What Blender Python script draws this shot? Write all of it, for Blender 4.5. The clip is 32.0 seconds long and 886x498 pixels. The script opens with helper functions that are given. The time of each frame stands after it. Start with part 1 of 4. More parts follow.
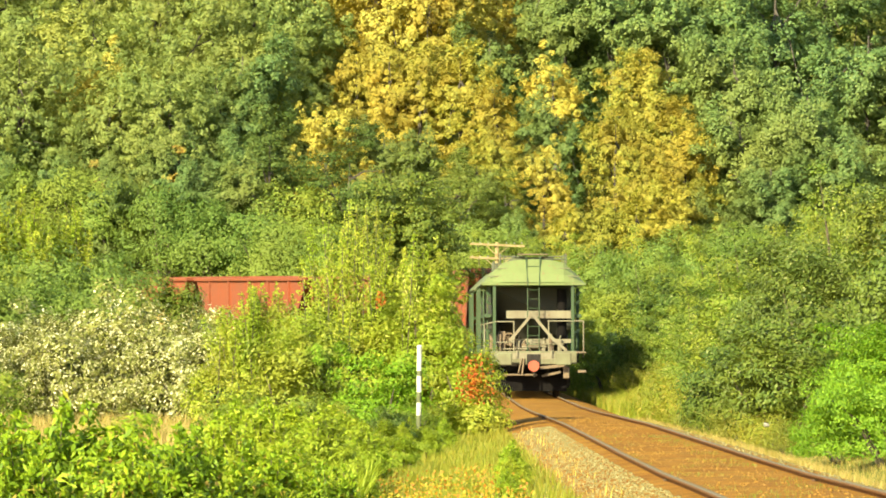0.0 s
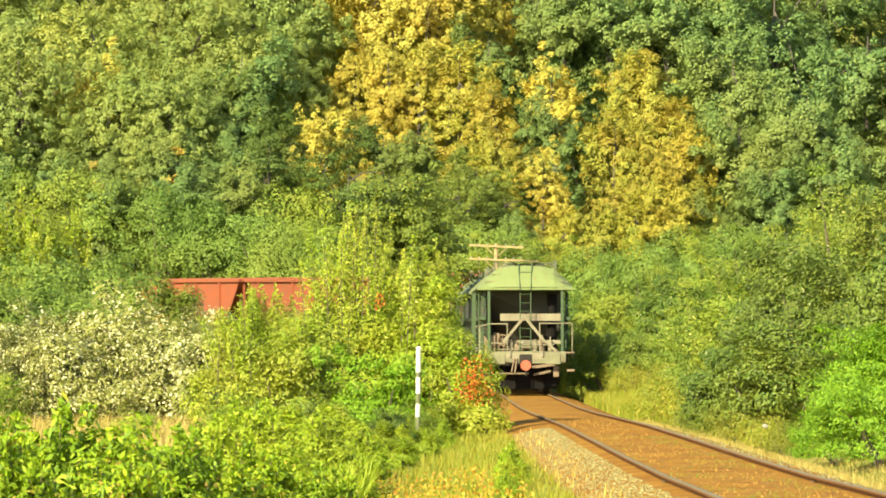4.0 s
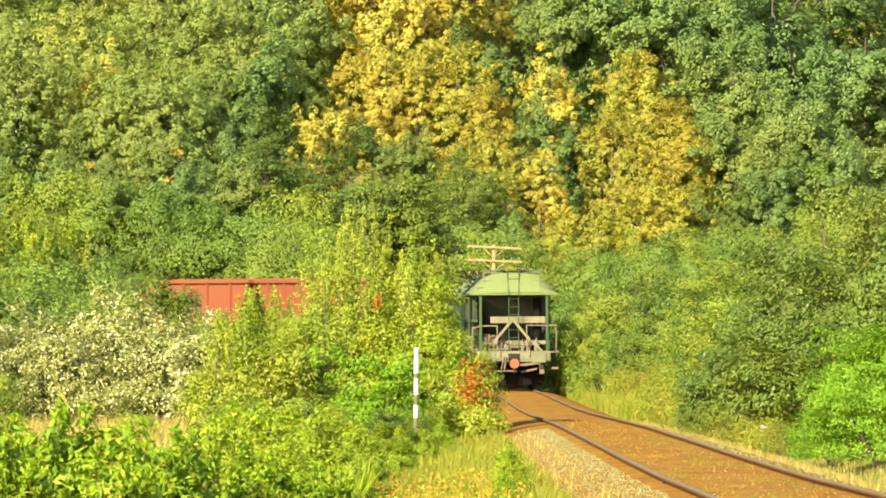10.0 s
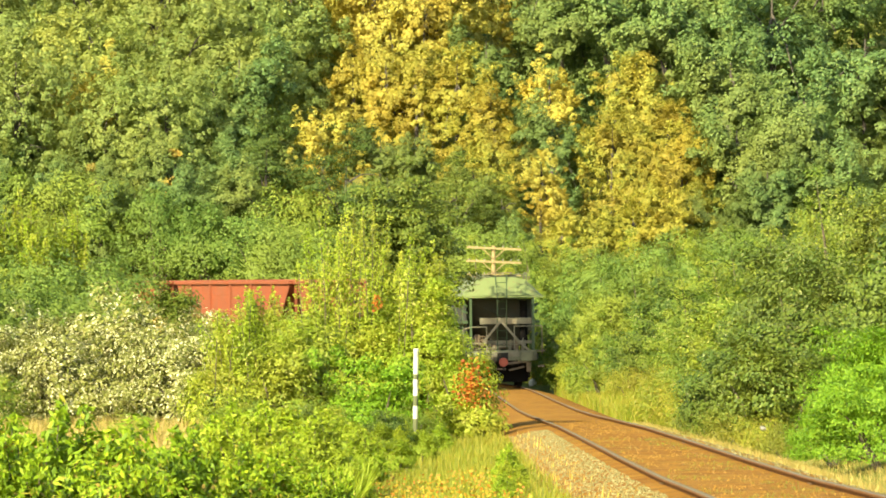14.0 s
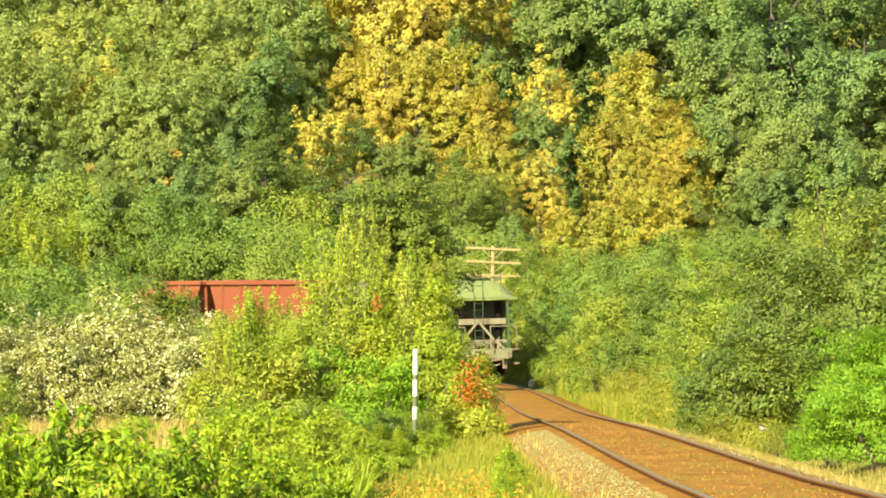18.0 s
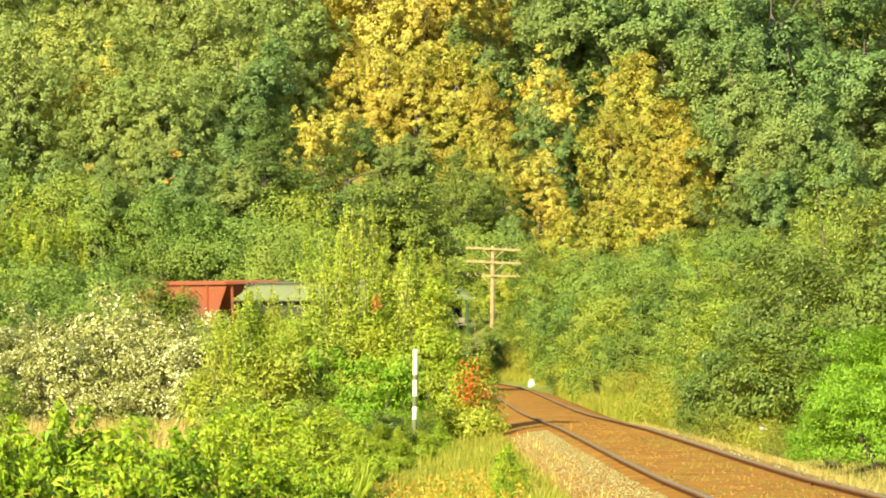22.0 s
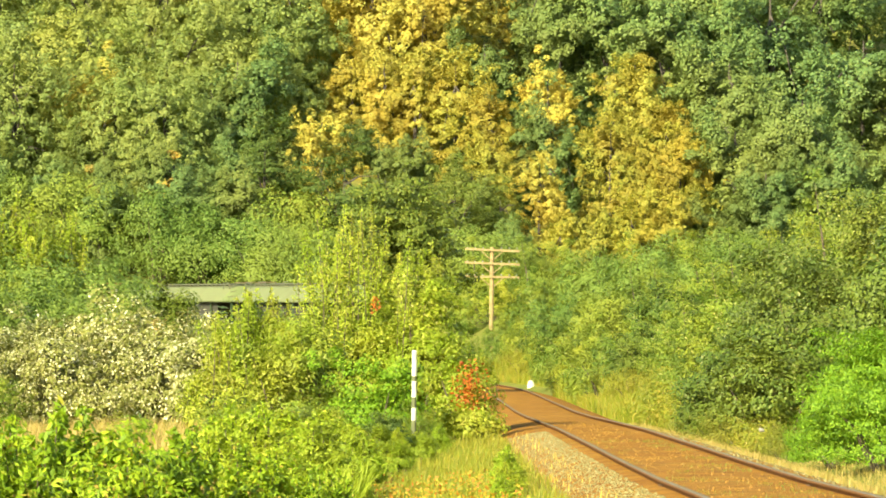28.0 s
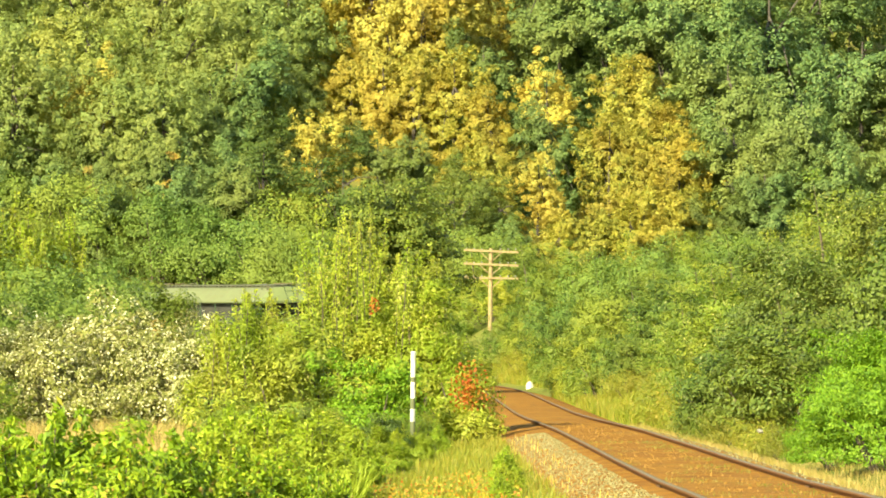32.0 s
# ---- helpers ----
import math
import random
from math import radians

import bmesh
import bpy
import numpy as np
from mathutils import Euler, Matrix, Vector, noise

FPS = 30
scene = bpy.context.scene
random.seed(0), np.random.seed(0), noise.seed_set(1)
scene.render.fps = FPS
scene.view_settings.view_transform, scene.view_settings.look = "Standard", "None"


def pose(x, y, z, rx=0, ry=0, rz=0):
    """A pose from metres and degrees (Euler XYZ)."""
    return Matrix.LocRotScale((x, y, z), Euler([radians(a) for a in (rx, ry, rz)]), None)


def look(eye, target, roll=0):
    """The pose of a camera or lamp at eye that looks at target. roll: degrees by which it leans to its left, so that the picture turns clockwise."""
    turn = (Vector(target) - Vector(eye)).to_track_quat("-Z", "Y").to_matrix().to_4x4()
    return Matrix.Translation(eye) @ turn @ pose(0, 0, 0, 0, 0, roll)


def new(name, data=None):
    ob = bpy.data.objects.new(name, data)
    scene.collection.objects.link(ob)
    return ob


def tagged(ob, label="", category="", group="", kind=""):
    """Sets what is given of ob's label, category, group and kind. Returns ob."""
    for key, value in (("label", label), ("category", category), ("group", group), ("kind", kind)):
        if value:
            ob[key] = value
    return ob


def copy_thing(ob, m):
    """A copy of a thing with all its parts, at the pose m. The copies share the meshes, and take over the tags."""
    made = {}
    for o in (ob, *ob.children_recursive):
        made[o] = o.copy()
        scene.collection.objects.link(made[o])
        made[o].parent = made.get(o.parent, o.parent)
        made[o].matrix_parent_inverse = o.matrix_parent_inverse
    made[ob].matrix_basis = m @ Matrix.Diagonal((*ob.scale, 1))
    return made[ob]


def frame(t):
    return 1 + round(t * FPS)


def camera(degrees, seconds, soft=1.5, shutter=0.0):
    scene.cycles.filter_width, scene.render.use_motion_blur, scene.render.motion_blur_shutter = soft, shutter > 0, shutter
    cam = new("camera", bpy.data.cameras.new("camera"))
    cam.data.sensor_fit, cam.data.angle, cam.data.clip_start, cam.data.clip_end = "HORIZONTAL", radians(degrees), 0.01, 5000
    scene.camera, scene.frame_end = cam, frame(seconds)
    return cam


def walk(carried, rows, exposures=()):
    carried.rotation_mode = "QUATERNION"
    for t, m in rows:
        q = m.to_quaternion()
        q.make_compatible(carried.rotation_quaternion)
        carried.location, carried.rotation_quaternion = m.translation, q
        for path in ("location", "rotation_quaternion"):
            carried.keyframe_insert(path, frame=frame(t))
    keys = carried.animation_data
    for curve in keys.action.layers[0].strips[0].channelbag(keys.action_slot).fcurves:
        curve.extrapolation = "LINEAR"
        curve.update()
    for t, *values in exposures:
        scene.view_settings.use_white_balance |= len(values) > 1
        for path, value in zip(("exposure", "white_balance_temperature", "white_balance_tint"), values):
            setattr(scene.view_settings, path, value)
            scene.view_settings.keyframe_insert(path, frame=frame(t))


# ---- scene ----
# Camera: long lens on a tripod beside the line, drifting by a hair.
EYE = (0.0, 0.0, 1.40)
cam = camera(9.96, 32.0, soft=1.8)
M_PER = 1 / 9000.0
TILT0 = 90 + math.degrees(math.atan(161 * M_PER))


def aim(dx, dy):
    """Turn of the camera for a drift of the picture by dx to the right and dy down, in 1/9000 rad."""
    return pose(*EYE, TILT0 + math.degrees(dy * M_PER), 0, math.degrees(dx * M_PER))


walk(cam, [(0.0, aim(4.5, -3.6)), (1.0, aim(4.4, -3.4)), (2.0, aim(3.4, -3.0)), (3.0, aim(3.2, -1.8)), (6.0, aim(1.8, -1.0)),
           (9.0, aim(0, 0)), (12.0, aim(-1.3, 1.6)), (14.5, aim(-1.6, 2.6)), (19.0, aim(-2.6, 3.2)), (23.0, aim(-2.8, 3.4)),
           (25.5, aim(-4.0, 4.4)), (28.0, aim(-4.4, 5.4)), (30.0, aim(-5.6, 6.6)), (32.0, aim(-6.4, 7.3))],
     [(0.0, 1.58, 6950, 3), (32.0, 1.58, 6950, 3)])

# ---- light ----
SUN_DIR = Vector((-0.45, -0.73, 0.47)).normalized()
world = bpy.data.worlds.new("sky")
scene.world = world
world.use_nodes = True
wn = world.node_tree
sky = wn.nodes.new("ShaderNodeTexSky")
sky.sky_type, sky.sun_disc = "NISHITA", False
sky.sun_elevation = math.asin(SUN_DIR.z)
sky.sun_rotation = math.atan2(SUN_DIR.x, SUN_DIR.y) % (2 * math.pi)
wn.links.new(sky.outputs[0], wn.nodes["Background"].inputs[0])
wn.nodes["Background"].inputs[1].default_value = 0.12
sun = new("sun", bpy.data.lights.new("sun", "SUN"))
sun.data.energy, sun.data.angle, sun.data.color = 4.8, radians(0.6), (1.0, 0.92, 0.64)
sun.matrix_world = look(SUN_DIR * 200, (0, 0, 0))


# ---- materials ----
def nodes(name):
    m = bpy.data.materials.new(name)
    m.use_nodes = True
    t = m.node_tree
    return m, t, t.nodes["Principled BSDF"]


def link(t, a, b):
    t.links.new(a, b)


def ramp(t, fac, stops):
    r = t.nodes.new("ShaderNodeValToRGB")
    e = r.color_ramp.elements
    while len(e) < len(stops):
        e.new(0.5)
    for k, (p, c) in zip(e, stops):
        k.position, k.color = p, (*c, 1)
    link(t, fac, r.inputs[0])
    return r.outputs[0]


def mixed(t, fac, a, b, mode="MIX"):
    m = t.nodes.new("ShaderNodeMix")
    m.data_type, m.blend_type = "RGBA", mode
    if isinstance(fac, float):
        m.inputs[0].default_value = fac
    else:
        link(t, fac, m.inputs[0])
    for k, v in ((6, a), (7, b)):
        if isinstance(v, tuple):
            m.inputs[k].default_value = (*v, 1)
        else:
            link(t, v, m.inputs[k])
    return m.outputs[2]


def noise_tex(t, scale, detail=4.0, world_space=True, rough=0.55):
    n = t.nodes.new("ShaderNodeTexNoise")
    n.inputs["Scale"].default_value, n.inputs["Detail"].default_value = scale, detail
    n.inputs["Roughness"].default_value = rough
    if world_space:
        g = t.nodes.new("ShaderNodeNewGeometry")
        link(t, g.outputs["Position"], n.inputs["Vector"])
    else:
        c = t.nodes.new("ShaderNodeTexCoord")
        link(t, c.outputs["Object"], n.inputs["Vector"])
    return n.outputs["Fac"]


def bump(t, fac, bsdf, strength, distance=0.02):
    b = t.nodes.new("ShaderNodeBump")
    b.inputs["Strength"].default_value, b.inputs["Distance"].default_value = strength, distance
    link(t, fac, b.inputs["Height"])
    link(t, b.outputs[0], bsdf.inputs["Normal"])


def leaf_mat(name, stops, through_part=0.3, patch=None, patch_scale=0.6, rough=0.55, vary=0.5, second=None, second_scale=0.5):
    """Leaves: a colour for each leaf out of stops, turned towards patch in soft patches, part of the light passes through."""
    m, t, p = nodes(name)
    g = t.nodes.new("ShaderNodeNewGeometry")
    col = ramp(t, g.outputs["Random Per Island"], stops)
    if patch:
        f = ramp(t, noise_tex(t, patch_scale, 2.0), [(0.42, (0, 0, 0)), (0.62, (1, 1, 1))])
        col = mixed(t, f, col, mixed(t, 0.65, col, patch))
    if second:
        f = ramp(t, noise_tex(t, second_scale, 3.0), [(0.50, (0, 0, 0)), (0.64, (1, 1, 1))])
        col = mixed(t, f, col, mixed(t, 0.75, col, second))
    o = t.nodes.new("ShaderNodeObjectInfo")
    shade = ramp(t, o.outputs["Random"], [(0.0, (1 - 0.6 * vary, 1 - 0.45 * vary, 1 - 0.4 * vary)), (0.5, (0.98, 0.98, 1.0)), (1.0, (1 + 0.5 * vary, 1 + 0.25 * vary, 1 - 0.2 * vary))])
    col = mixed(t, 1.0, col, shade, "MULTIPLY")
    link(t, col, p.inputs["Base Color"])
    p.inputs["Roughness"].default_value = rough
    p.inputs["Specular IOR Level"].default_value = 0.25
    tr = t.nodes.new("ShaderNodeBsdfTranslucent")
    link(t, mixed(t, 1.0, col, (1.15, 1.1, 0.5), "MULTIPLY"), tr.inputs[0])
    mx = t.nodes.new("ShaderNodeMixShader")
    mx.inputs[0].default_value = through_part
    link(t, p.outputs[0], mx.inputs[1])
    link(t, tr.outputs[0], mx.inputs[2])
    link(t, mx.outputs[0], t.nodes["Material Output"].inputs[0])
    return m


def painted(name, colour, dirt, rust=None, rough=0.5, scale=1.5, amount=0.5, gloss=0.25):
    """Worn paint: dirt in soft patches, streaks of grime running down, specks of rust."""
    m, t, p = nodes(name)
    a = ramp(t, noise_tex(t, scale, 5.0, False), [(0.35, (0, 0, 0)), (0.75, (amount, amount, amount))])
    col = mixed(t, a, colour, dirt)
    c = t.nodes.new("ShaderNodeTexCoord")
    mp = t.nodes.new("ShaderNodeMapping")
    mp.inputs["Scale"].default_value = (7, 7, 0.5)
    link(t, c.outputs["Object"], mp.inputs[0])
    n = t.nodes.new("ShaderNodeTexNoise")
    n.inputs["Scale"].default_value, n.inputs["Detail"].default_value = 1.0, 4.0
    link(t, mp.outputs[0], n.inputs["Vector"])
    b = ramp(t, n.outputs["Fac"], [(0.5, (0, 0, 0)), (0.8, (amount, amount, amount))])
    col = mixed(t, b, col, dirt)
    if rust:
        f = ramp(t, noise_tex(t, scale * 6, 6.0, False), [(0.6, (0, 0, 0)), (0.72, (0.8, 0.8, 0.8))])
        col = mixed(t, f, col, rust)
    link(t, col, p.inputs["Base Color"])
    p.inputs["Roughness"].default_value = rough
    p.inputs["Specular IOR Level"].default_value = gloss
    bump(t, noise_tex(t, 30, 3.0, False), p, 0.15, 0.004)
    return m


# oak and ash: some bluish distance haze is mixed into the leaf colours
OAK = leaf_mat("oak_leaf", [(0.0, (0.10, 0.165, 0.052)), (0.5, (0.145, 0.22, 0.064)), (0.85, (0.185, 0.265, 0.072)), (1.0, (0.23, 0.27, 0.075))], 0.33, (0.19, 0.21, 0.044), 0.12, vary=0.3)
ASH = leaf_mat("ash_leaf", [(0.0, (0.18, 0.24, 0.07)), (0.6, (0.24, 0.31, 0.08)), (1.0, (0.32, 0.355, 0.092))], 0.42, (0.30, 0.31, 0.075), 0.1, vary=0.25)
YELLOW = leaf_mat("yellow_leaf", [(0.0, (0.37, 0.325, 0.062)), (0.5, (0.48, 0.43, 0.082)), (0.85, (0.56, 0.50, 0.11)), (1.0, (0.24, 0.29, 0.05))], 0.38, (0.44, 0.32, 0.05), 0.25, vary=0.15)
GOLDEN = leaf_mat("golden_leaf", [(0.0, (0.23, 0.245, 0.04)), (0.5, (0.35, 0.335, 0.052)), (0.85, (0.45, 0.40, 0.066)), (1.0, (0.18, 0.24, 0.045))], 0.38, (0.39, 0.285, 0.05), 0.3, vary=0.15)
RUSSET = leaf_mat("russet_leaf", [(0.0, (0.30, 0.20, 0.05)), (0.5, (0.36, 0.27, 0.06)), (1.0, (0.20, 0.22, 0.04))], 0.3)
LOCUST = leaf_mat("locust_leaf", [(0.0, (0.075, 0.115, 0.02)), (0.7, (0.105, 0.15, 0.026)), (1.0, (0.16, 0.185, 0.032))], 0.28)
SCRUB = leaf_mat("scrub_leaf", [(0.0, (0.11, 0.18, 0.032)), (0.6, (0.165, 0.245, 0.04)), (1.0, (0.24, 0.30, 0.058))], 0.34, (0.23, 0.27, 0.042), 0.16)
HEDGE = leaf_mat("hedge_leaf", [(0.0, (0.10, 0.165, 0.02)), (0.55, (0.165, 0.24, 0.027)), (0.9, (0.25, 0.31, 0.038)), (1.0, (0.46, 0.44, 0.17))], 0.34, (0.29, 0.30, 0.032), 0.45, second=(0.075, 0.135, 0.02), second_scale=0.62)
WILLOW = leaf_mat("willow_leaf", [(0.0, (0.20, 0.26, 0.02)), (0.5, (0.335, 0.39, 0.036)), (0.9, (0.48, 0.50, 0.06)), (1.0, (0.54, 0.47, 0.16))], 0.4, (0.22, 0.32, 0.02), 0.9, vary=0.12, second=(0.25, 0.25, 0.03), second_scale=0.75)
BRIGHT = leaf_mat("bright_leaf", [(0.0, (0.11, 0.22, 0.014)), (0.6, (0.17, 0.305, 0.018)), (1.0, (0.26, 0.38, 0.03))], 0.42, vary=0.1)
BROAD = leaf_mat("broad_leaf", [(0.0, (0.11, 0.185, 0.01)), (0.55, (0.205, 0.305, 0.014)), (0.9, (0.32, 0.40, 0.024)), (1.0, (0.38, 0.26, 0.06))], 0.35, vary=0.12)
SILVER = leaf_mat("silver_leaf", [(0.0, (0.11, 0.13, 0.022)), (0.42, (0.18, 0.19, 0.036)), (0.74, (0.24, 0.23, 0.075)), (0.85, (0.44, 0.42, 0.21)), (1.0, (0.70, 0.67, 0.43))], 0.15, vary=0.2)
FLAME = leaf_mat("flame_leaf", [(0.0, (0.28, 0.06, 0.012)), (0.6, (0.44, 0.125, 0.018)), (1.0, (0.45, 0.27, 0.04))], 0.35, vary=0.1)
WEED = leaf_mat("weed_leaf", [(0.0, (0.12, 0.17, 0.014)), (0.6, (0.20, 0.245, 0.022)), (0.92, (0.29, 0.28, 0.04)), (1.0, (0.46, 0.34, 0.13))], 0.35, (0.29, 0.25, 0.04), 0.5)
SORREL = leaf_mat("sorrel_leaf", [(0.0, (0.15, 0.22, 0.014)), (0.6, (0.25, 0.34, 0.02)), (0.92, (0.36, 0.41, 0.035)), (1.0, (0.38, 0.32, 0.08))], 0.38, (0.19, 0.25, 0.02), 0.9, vary=0.3)
DRYGRASS = leaf_mat("dry_grass_blade", [(0.0, (0.32, 0.23, 0.065)), (0.6, (0.45, 0.33, 0.10)), (1.0, (0.27, 0.26, 0.045))], 0.3)
OLIVE = leaf_mat("olive_leaf", [(0.0, (0.07, 0.11, 0.018)), (0.6, (0.12, 0.165, 0.024)), (0.94, (0.19, 0.225, 0.036)), (1.0, (0.42, 0.41, 0.17))], 0.28, (0.17, 0.185, 0.026), 0.45)
BRIER = leaf_mat("brier_leaf", [(0.0, (0.05, 0.09, 0.012)), (0.7, (0.085, 0.135, 0.018)), (0.97, (0.15, 0.19, 0.03)), (1.0, (0.36, 0.36, 0.16))], 0.25, (0.14, 0.17, 0.02), 0.4)
VERGE = leaf_mat("verge_blade", [(0.0, (0.12, 0.165, 0.018)), (0.5, (0.19, 0.225, 0.026)), (0.88, (0.25, 0.25, 0.035)), (1.0, (0.36, 0.26, 0.05))], 0.35, (0.24, 0.225, 0.028), 0.5)
NETTLE = leaf_mat("nettle_leaf", [(0.0, (0.175, 0.26, 0.014)), (0.6, (0.27, 0.38, 0.02)), (1.0, (0.42, 0.46, 0.055))], 0.4, (0.28, 0.31, 0.03), 1.2, vary=0.2)
STRAW = leaf_mat("straw_blade", [(0.0, (0.36, 0.25, 0.075)), (0.6, (0.50, 0.35, 0.11)), (1.0, (0.33, 0.30, 0.06))], 0.3)
FLOWER = leaf_mat("orange_flower", [(0.0, (0.40, 0.12, 0.012)), (0.4, (0.42, 0.22, 0.018)), (1.0, (0.42, 0.34, 0.03))], 0.2)


def bark_mat(name, a, b):
    m, t, p = nodes(name)
    link(t, ramp(t, noise_tex(t, 9, 5.0), [(0.3, a), (0.7, b)]), p.inputs["Base Color"])
    p.inputs["Roughness"].default_value = 0.9
    bump(t, noise_tex(t, 25, 4.0), p, 0.5)
    return m


BARK = bark_mat("bark", (0.03, 0.025, 0.02), (0.10, 0.08, 0.06))
TWIG = bark_mat("twig_bark", (0.05, 0.04, 0.024), (0.12, 0.09, 0.055))
POLEWOOD = bark_mat("weathered_wood", (0.21, 0.15, 0.06), (0.33, 0.24, 0.11))
CERAMIC = painted("grey_ceramic", (0.25, 0.23, 0.18), (0.16, 0.14, 0.1))

GREEN = painted("pale_green_paint", (0.135, 0.165, 0.058), (0.11, 0.125, 0.05), (0.16, 0.10, 0.05), 0.6)
DUSTY = painted("dusty_roof_paint", (0.145, 0.165, 0.07), (0.115, 0.115, 0.055), (0.18, 0.11, 0.06), 0.7)
DARKGREEN = painted("green_paint", (0.042, 0.07, 0.03), (0.035, 0.045, 0.024), (0.12, 0.07, 0.04), 0.5)
SIDEGREY = painted("faded_grey_paint", (0.11, 0.115, 0.07), (0.075, 0.075, 0.05), (0.24, 0.13, 0.07), 0.65)
# green paint darkened: the shade behind ribs and posts is in the colour
DARKWALL = painted("shade_dark_green_paint", (0.045, 0.045, 0.036), (0.07, 0.06, 0.045), (0.08, 0.055, 0.035), 0.75)
BEAM = painted("chalky_grey_paint", (0.20, 0.18, 0.12), (0.12, 0.09, 0.06), (0.13, 0.07, 0.035), 0.8, 1.5, 0.75)
STEEL = painted("dark_underframe_steel", (0.022, 0.019, 0.017), (0.045, 0.035, 0.025), (0.06, 0.04, 0.025), 0.8, gloss=0.08)
# steel taken nearly to black: the shade under and inside the wagon as colour
SHADEBLACK = painted("shade_black_steel", (0.008, 0.007, 0.007), (0.014, 0.012, 0.01), None, 0.95, gloss=0.03)
HEADGREY = painted("dull_olive_paint", (0.16, 0.16, 0.09), (0.10, 0.08, 0.05), (0.12, 0.07, 0.035), 0.8, 1.8, 0.8)
BRAKE = painted("brown_brake_gear", (0.17, 0.12, 0.075), (0.06, 0.045, 0.034), (0.22, 0.14, 0.07), 0.75)
RUSTRED = painted("rust_red_paint", (0.225, 0.055, 0.022), (0.17, 0.062, 0.033), (0.09, 0.04, 0.026), 0.75, 1.2, 0.8)
DISC = painted("faded_red_disc_paint", (0.34, 0.065, 0.035), (0.30, 0.10, 0.06), None, 0.5)
WHITE = painted("white_paint", (0.62, 0.61, 0.52), (0.20, 0.21, 0.10), (0.10, 0.12, 0.05), 0.7, 7.0, 0.75)
BLACK = painted("black_paint", (0.07, 0.075, 0.035), (0.16, 0.17, 0.08), None, 0.8, 6.0, 0.7)


def rail_mat():
    m, t, p = nodes("rail_steel")
    g = t.nodes.new("ShaderNodeNewGeometry")
    sx = t.nodes.new("ShaderNodeSeparateXYZ")
    link(t, g.outputs["Normal"], sx.inputs[0])
    top = ramp(t, sx.outputs[2], [(0.7, (0, 0, 0)), (0.95, (1, 1, 1))])
    rust = ramp(t, noise_tex(t, 12, 4.0), [(0.3, (0.09, 0.042, 0.018)), (0.7, (0.17, 0.08, 0.03))])
    link(t, mixed(t, top, rust, (0.15, 0.12, 0.072)), p.inputs["Base Color"])
    p.inputs["Specular IOR Level"].default_value = 0.06
    p.inputs["Roughness"].default_value = 0.7
    return m


RAIL = rail_mat()


def ground_mat():
    m, t, p = nodes("meadow_soil")
    a = ramp(t, noise_tex(t, 0.35, 5.0), [(0.3, (0.10, 0.14, 0.02)), (0.55, (0.16, 0.17, 0.035)), (0.75, (0.22, 0.19, 0.06))])
    col = mixed(t, ramp(t, noise_tex(t, 14, 4.0), [(0.35, (0, 0, 0)), (0.7, (1, 1, 1))]), a, (0.13, 0.13, 0.03))
    link(t, col, p.inputs["Base Color"])
    p.inputs["Roughness"].default_value = 1.0
    p.inputs["Specular IOR Level"].default_value = 0.05
    bump(t, noise_tex(t, 20, 4.0), p, 0.6, 0.05)
    return m


def bed_mat():
    """Old ballast: rust-brown dust between the rails."""
    m, t, p = nodes("rusty_ballast")
    a = ramp(t, noise_tex(t, 0.8, 5.0), [(0.3, (0.25, 0.11, 0.02)), (0.55, (0.32, 0.155, 0.027)), (0.75, (0.33, 0.205, 0.04))])
    f = ramp(t, noise_tex(t, 26, 3.0), [(0.35, (0.78, 0.76, 0.74)), (0.7, (1.1, 1.08, 1.06))])
    col = mixed(t, 1.0, a, f, "MULTIPLY")
    mott = ramp(t, noise_tex(t, 2.6, 6.0, True, 0.7), [(0.42, (1, 1, 1)), (0.62, (0, 0, 0))])
    col = mixed(t, mott, mixed(t, 0.6, col, (0.10, 0.05, 0.018)), col)
    link(t, col, p.inputs["Base Color"])
    p.inputs["Roughness"].default_value = 1.0
    p.inputs["Specular IOR Level"].default_value = 0.05
    bump(t, noise_tex(t, 30, 3.0), p, 0.8, 0.03)
    return m


def stone_mat(name, a, b, c):
    m, t, p = nodes(name)
    g = t.nodes.new("ShaderNodeNewGeometry")
    link(t, ramp(t, g.outputs["Random Per Island"], [(0.0, a), (0.6, b), (1.0, c)]), p.inputs["Base Color"])
    p.inputs["Roughness"].default_value = 1.0
    p.inputs["Specular IOR Level"].default_value = 0.05
    return m


SOIL, BED = ground_mat(), bed_mat()
GRAVEL = stone_mat("shoulder_stone", (0.15, 0.12, 0.048), (0.195, 0.16, 0.066), (0.28, 0.245, 0.115))
BALLAST = stone_mat("ballast_stone", (0.22, 0.11, 0.024), (0.27, 0.145, 0.03), (0.31, 0.18, 0.05))


# ---- the line and the land ----
def make_line():
    """Centre line of the track, every half metre: a straight that winds into a left-hand curve."""
    s = np.arange(-80, 430, 0.5)
    bend = np.clip((s - 165) / 75, 0, 1) / 130
    head = 0.0041 + np.cumsum(bend) * 0.5
    x = 3.22 - np.cumsum(np.sin(head)) * 0.5
    y = np.cumsum(np.cos(head)) * 0.5
    i = int(np.argmin(abs(s)))
    return s, x - x[i] + 3.22, y - y[i], head


LS, LX, LY, LH = make_line()


def rail_z(y):
    """Height of the rail heads along the line."""
    return float(np.interp(y, [-80, 40, 46, 52, 62, 74, 90, 106, 118, 130, 150, 175, 208, 232, 258, 330], [0.1, 0.1, 0.06, 0.01, -.03, -.06, -.11, -.21, -.29, -.34, -.35, -.34, -.22, -.04, 0.22, 0.5]))


def on_line(s):
    x, y = float(np.interp(s, LS, LX)), float(np.interp(s, LS, LY))
    return Vector((x, y, rail_z(y)))


